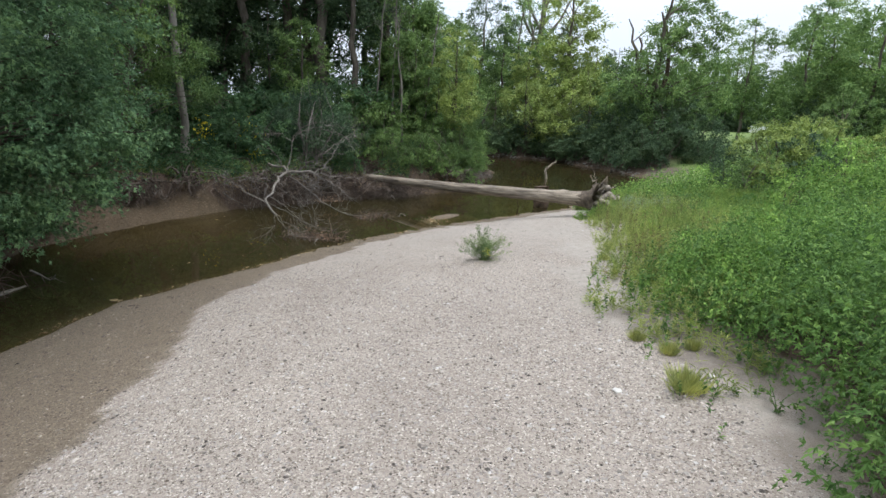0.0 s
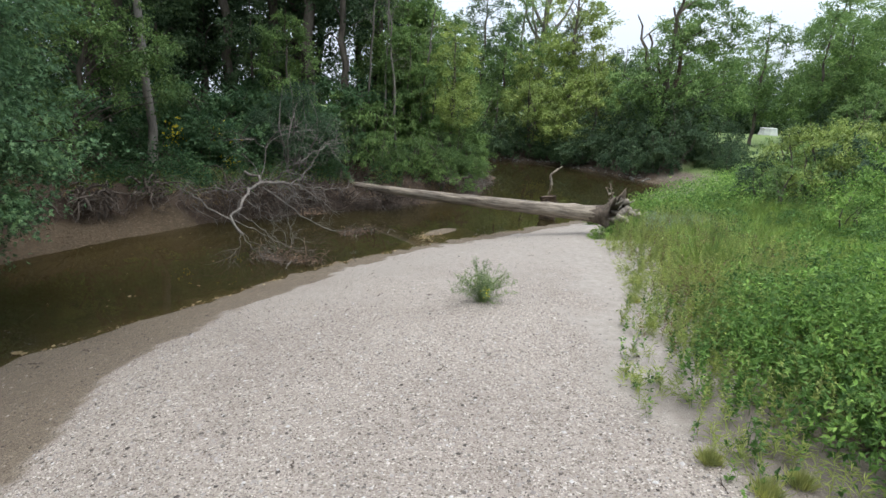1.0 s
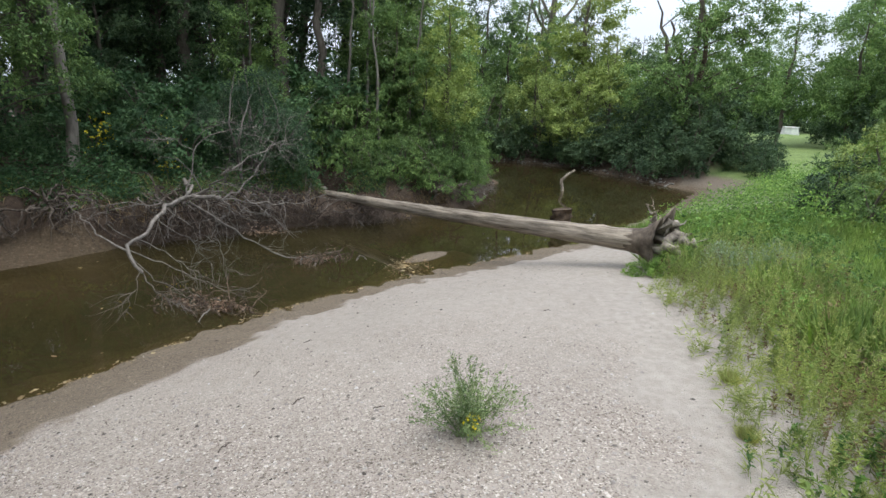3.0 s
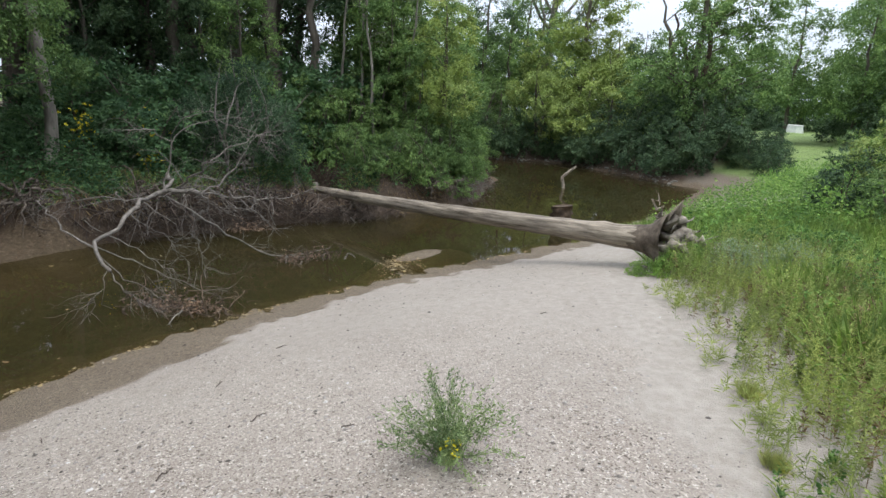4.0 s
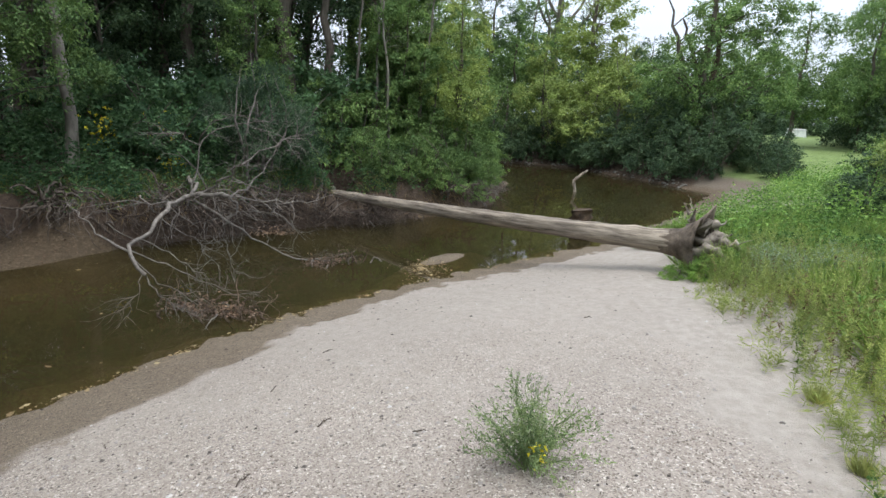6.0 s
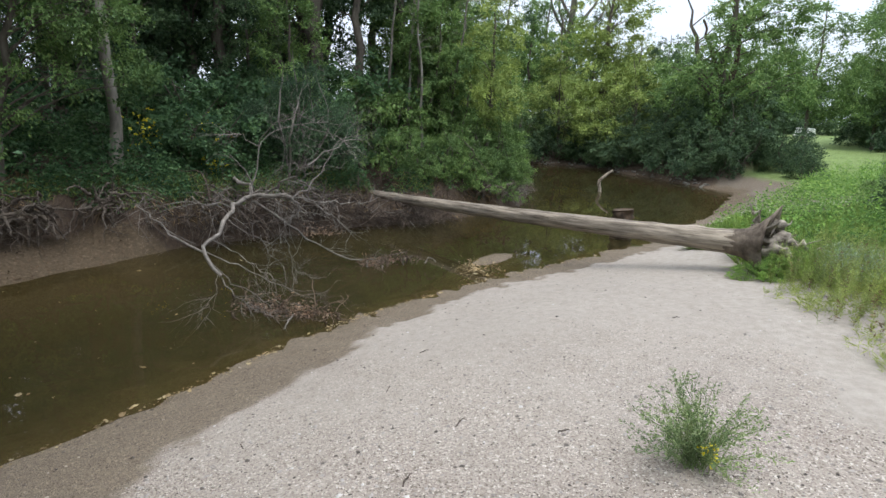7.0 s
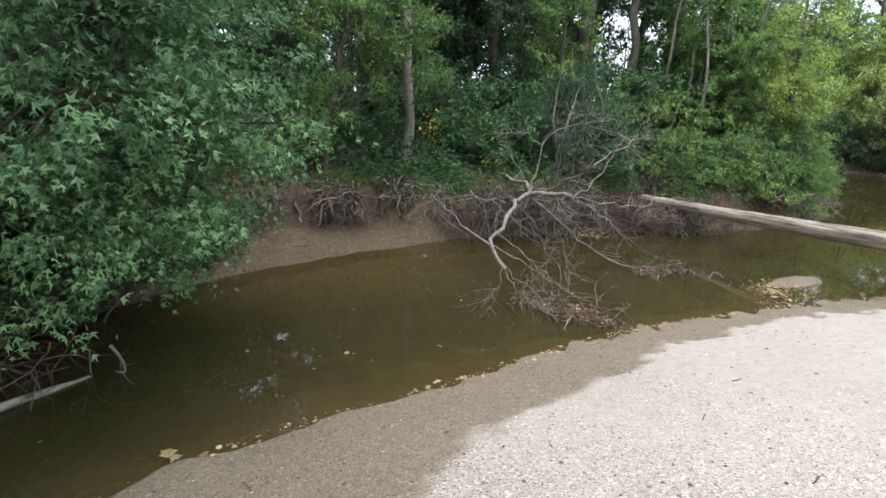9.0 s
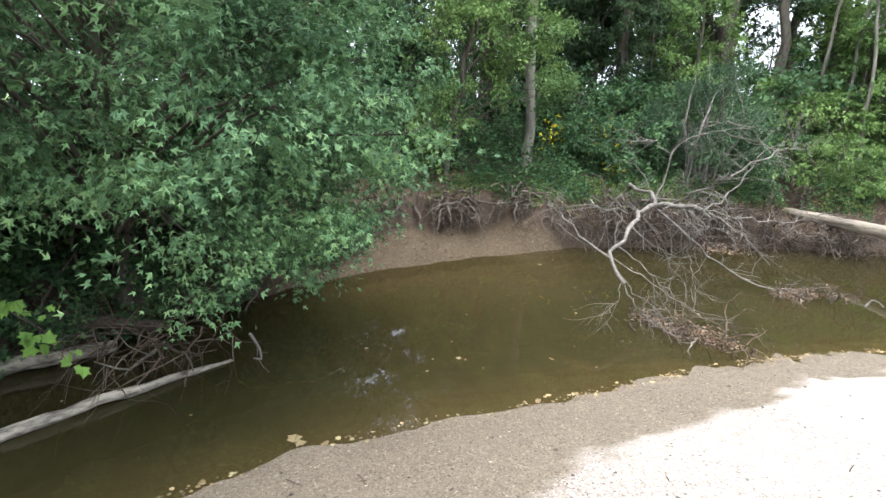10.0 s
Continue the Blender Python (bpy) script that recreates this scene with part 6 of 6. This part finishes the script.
def make_weed():
    """The lone bushy weed on the open gravel."""
    g = np.random.default_rng(95)
    weed = tagged(new("lone_weed"), "lone feathery green weed growing on open gravel", "plant")
    stems, P, D = Tubes(), [], []
    for k in range(90):
        a = g.uniform(0, 2 * math.pi)
        out = 0.47 * g.uniform(0.05, 1.0) ** 0.8
        h = g.uniform(0.22, 0.68) * (1.08 - 1.25 * out)
        tip = np.array([math.cos(a) * out, math.sin(a) * out, h])
        line = bent([(g.normal(0, 0.05), g.normal(0, 0.05), -0.02), tip * (0.5, 0.5, 0.6), tip], 6, g, 0.020)
        stems.add(line, np.linspace(0.003, 0.001, 6), 4)
        for u in g.uniform(0.35, 1.0, 36):
            i = min(int(u * 5), 4)
            P.append(line[i] + (line[i + 1] - line[i]) * (u * 5 - i) + g.normal(0, 0.012, 3))
            D.append(g.normal(0, 0.7, 3) + np.array([tip[0], tip[1], 0.25]))
    P, D = np.array(P), np.array(D)
    V, F = leaf_arrays(P, D, g.normal(0, 1, P.shape), g.uniform(0.018, 0.042, len(P)), 0.009)
    Q = g.normal(0, 0.035, (26, 3)) + (0.03, -0.12, 0.16)
    V2, F2 = leaf_arrays(Q, g.normal(0, 1, Q.shape), g.normal(0, 1, Q.shape), 0.03, 0.02)
    tagged(part("bloom", fast_mesh("bloom", V2, F2, FLOWER), weed, "small yellow flower cluster"), "", "", "", "stuff")
    tagged(part("stalk", stems.mesh("stalk", WEED), weed), "", "", "", "stuff")
    tagged(part("foliage", fast_mesh("foliage", V, F, WEED), weed), "", "", "", "stuff")
    return weed


WEED = leaf_material("weed_leaves", (0.12, 0.18, 0.08), (0.23, 0.32, 0.15), (0.38, 0.46, 0.25), 0.45, 3.0)
stand(make_weed(), 0.74, 9.40, 0, 1.1, 1, 0.0)


def make_sand_weed(x, y, height, leaf, label, leaves=60, size=0.05):
    """A small upright weed with leaves up its few stems."""
    g = np.random.default_rng(int(x * 1000))
    ob = tagged(new("sand_weed"), label, "plant")
    stalks, P, D = Tubes(), [], []
    for k in range(5):
        tip = np.array([g.normal(0, 0.10), g.normal(0, 0.10), height * g.uniform(0.6, 1.1)])
        line = bent([(g.normal(0, 0.02), g.normal(0, 0.02), -0.02), tip * (0.4, 0.4, 0.5), tip], 6, g, 0.008)
        stalks.add(line, np.linspace(0.004, 0.0015, 6), 4)
        for u in g.uniform(0.2, 1.0, leaves // 5):
            i = min(int(u * 5), 4)
            P.append(line[i] + (line[i + 1] - line[i]) * (u * 5 - i))
            D.append(g.normal(0, 0.8, 3) * (1, 1, 0.3))
    P, D = np.array(P), np.array(D)
    V, F = leaf_arrays(P, D, g.normal(0, 0.4, P.shape) + (0, 0, 1), size * g.uniform(0.6, 1.2, len(P)), size * 0.5)
    part("stem", stalks.mesh("stem", leaf), ob)
    tagged(part("foliage", fast_mesh("foliage", V, F, leaf), ob), "", "", "", "stuff")
    stand(ob, x, y, 0, 1, 1, 0.0)


make_sand_weed(2.42, 8.46, 0.36, HERB, "thin pale weed standing alone on the sand", 50, 0.05)
make_sand_weed(2.74, 8.38, 0.26, SALLOW, "yellow-green broad-leaved weed on the sand", 60, 0.075)
make_sand_weed(2.75, 4.0, 0.30, UNDER, "dark wilted weed at the gravel's edge", 30, 0.04)
make_sand_weed(2.45, 5.6, 0.34, UNDER, "dark thin weed beside the grass tufts", 24, 0.04)


def make_pebbles(seed, n, damp, material, label):
    """Loose stones on the bar, too many to count."""
    g = np.random.default_rng(seed)
    y = 2.2 + 14.5 * g.uniform(0, 1, n) ** 1.5
    x = g.uniform(-6.5, 3.6, n)
    d, bar, _ = shore_distance(x, y)
    ok = (d > 0.03) & bar & (edge_offset(x, y) < 0.3)
    x, y = x[ok], y[ok]
    z, wet, sand, *_ = land(x, y, True)
    ok = ((wet > 0.5) == damp) & (g.uniform(0, 1, len(x)) > sand * 0.85) & (g.uniform(0, 1, len(x)) > np.clip((y - 8.0) / 5.0, 0, 0.6))
    x, y, z = x[ok], y[ok], z[ok]
    s = np.minimum(0.0050 + g.exponential(0.0050, len(x)), 0.030)
    octa = np.array([(1, 0.15, 0), (-0.1, 0.95, 0), (-1, -0.1, 0), (0.15, -0.9, 0), (0.1, 0.05, 0.7)])
    faces = np.array([(0, 1, 4), (1, 2, 4), (2, 3, 4), (3, 0, 4)])
    a = g.uniform(0, 6.283, len(x))
    c, q = np.cos(a), np.sin(a)
    flat = g.uniform(0.6, 1.0, len(x))
    P = octa[None] * np.stack((s, s * flat, s * g.uniform(0.5, 1.0, len(x))), 1)[:, None]
    P = np.stack((P[..., 0] * c[:, None] - P[..., 1] * q[:, None], P[..., 0] * q[:, None] + P[..., 1] * c[:, None], P[..., 2]), -1)
    P = P + np.stack((x, y, z - 0.002), 1)[:, None]
    F = (np.arange(len(x))[:, None, None] * 5 + faces).reshape(-1, 3)
    return tagged(new("pebbles", fast_mesh("pebbles", P.reshape(-1, 3), F, material)), label, "gravel", "", "stuff")


def make_beach_litter():
    """Grit, stones and leaf scraps on the small beach below the cut bank."""
    g = np.random.default_rng(97)
    x, y = g.uniform(-11, -6.3, 26000), g.uniform(11, 18, 26000)
    d, bar, _ = shore_distance(x, y)
    ok = (d > 0.02) & ~bar & (far_bank(x, y) < 0.1) & (lumps(x, y, 3.0, 1.0) > g.uniform(-1.2, 0.8, len(x)))
    P = np.stack((x[ok], y[ok], land(x[ok], y[ok]) + 0.004), 1)
    V, F = leaf_arrays(P, g.normal(0, 1, P.shape) * (1, 1, 0.3), g.normal(0, 0.4, P.shape) + (0, 0, 1), 0.012 + g.exponential(0.016, len(P)), 0.012 + g.exponential(0.010, len(P)))
    return tagged(new("beach_litter", fast_mesh("beach_litter", V, F, STRAW)), "scattered leaf scraps and grit on the muddy beach", "litter", "", "stuff")


make_beach_litter()


def stone_material(name, tint, rough):
    m, n, l, b = shader(name, rough, 0.3)
    geo = n.new("ShaderNodeNewGeometry")
    c = ramp(n, l, geo.outputs["Random Per Island"], ((0.0, (0.050, 0.042, 0.036)), (0.22, (0.155, 0.136, 0.120)), (0.48, (0.27, 0.245, 0.220)), (0.90, (0.36, 0.33, 0.30)), (1.0, (0.54, 0.515, 0.485))))
    c = mixed(n, l, 1.0, c, ramp(n, l, grain(n, l, 40.0, 3.0), ((0.3, (0.8, 0.8, 0.8)), (0.7, (1.1, 1.1, 1.1)))), "MULTIPLY")
    c = mixed(n, l, 1.0, c, tint, "MULTIPLY")
    l.new(c, b.inputs["Base Color"])
    return m


make_pebbles(99, 150000, False, stone_material("dry_pebble", (1.0, 1.0, 1.0), 0.8), "loose grey, buff and white pebbles of the gravel bar")
make_pebbles(98, 90000, True, stone_material("damp_pebble", (0.66, 0.60, 0.51), 0.5), "damp brown pebbles and grit along the water's edge")
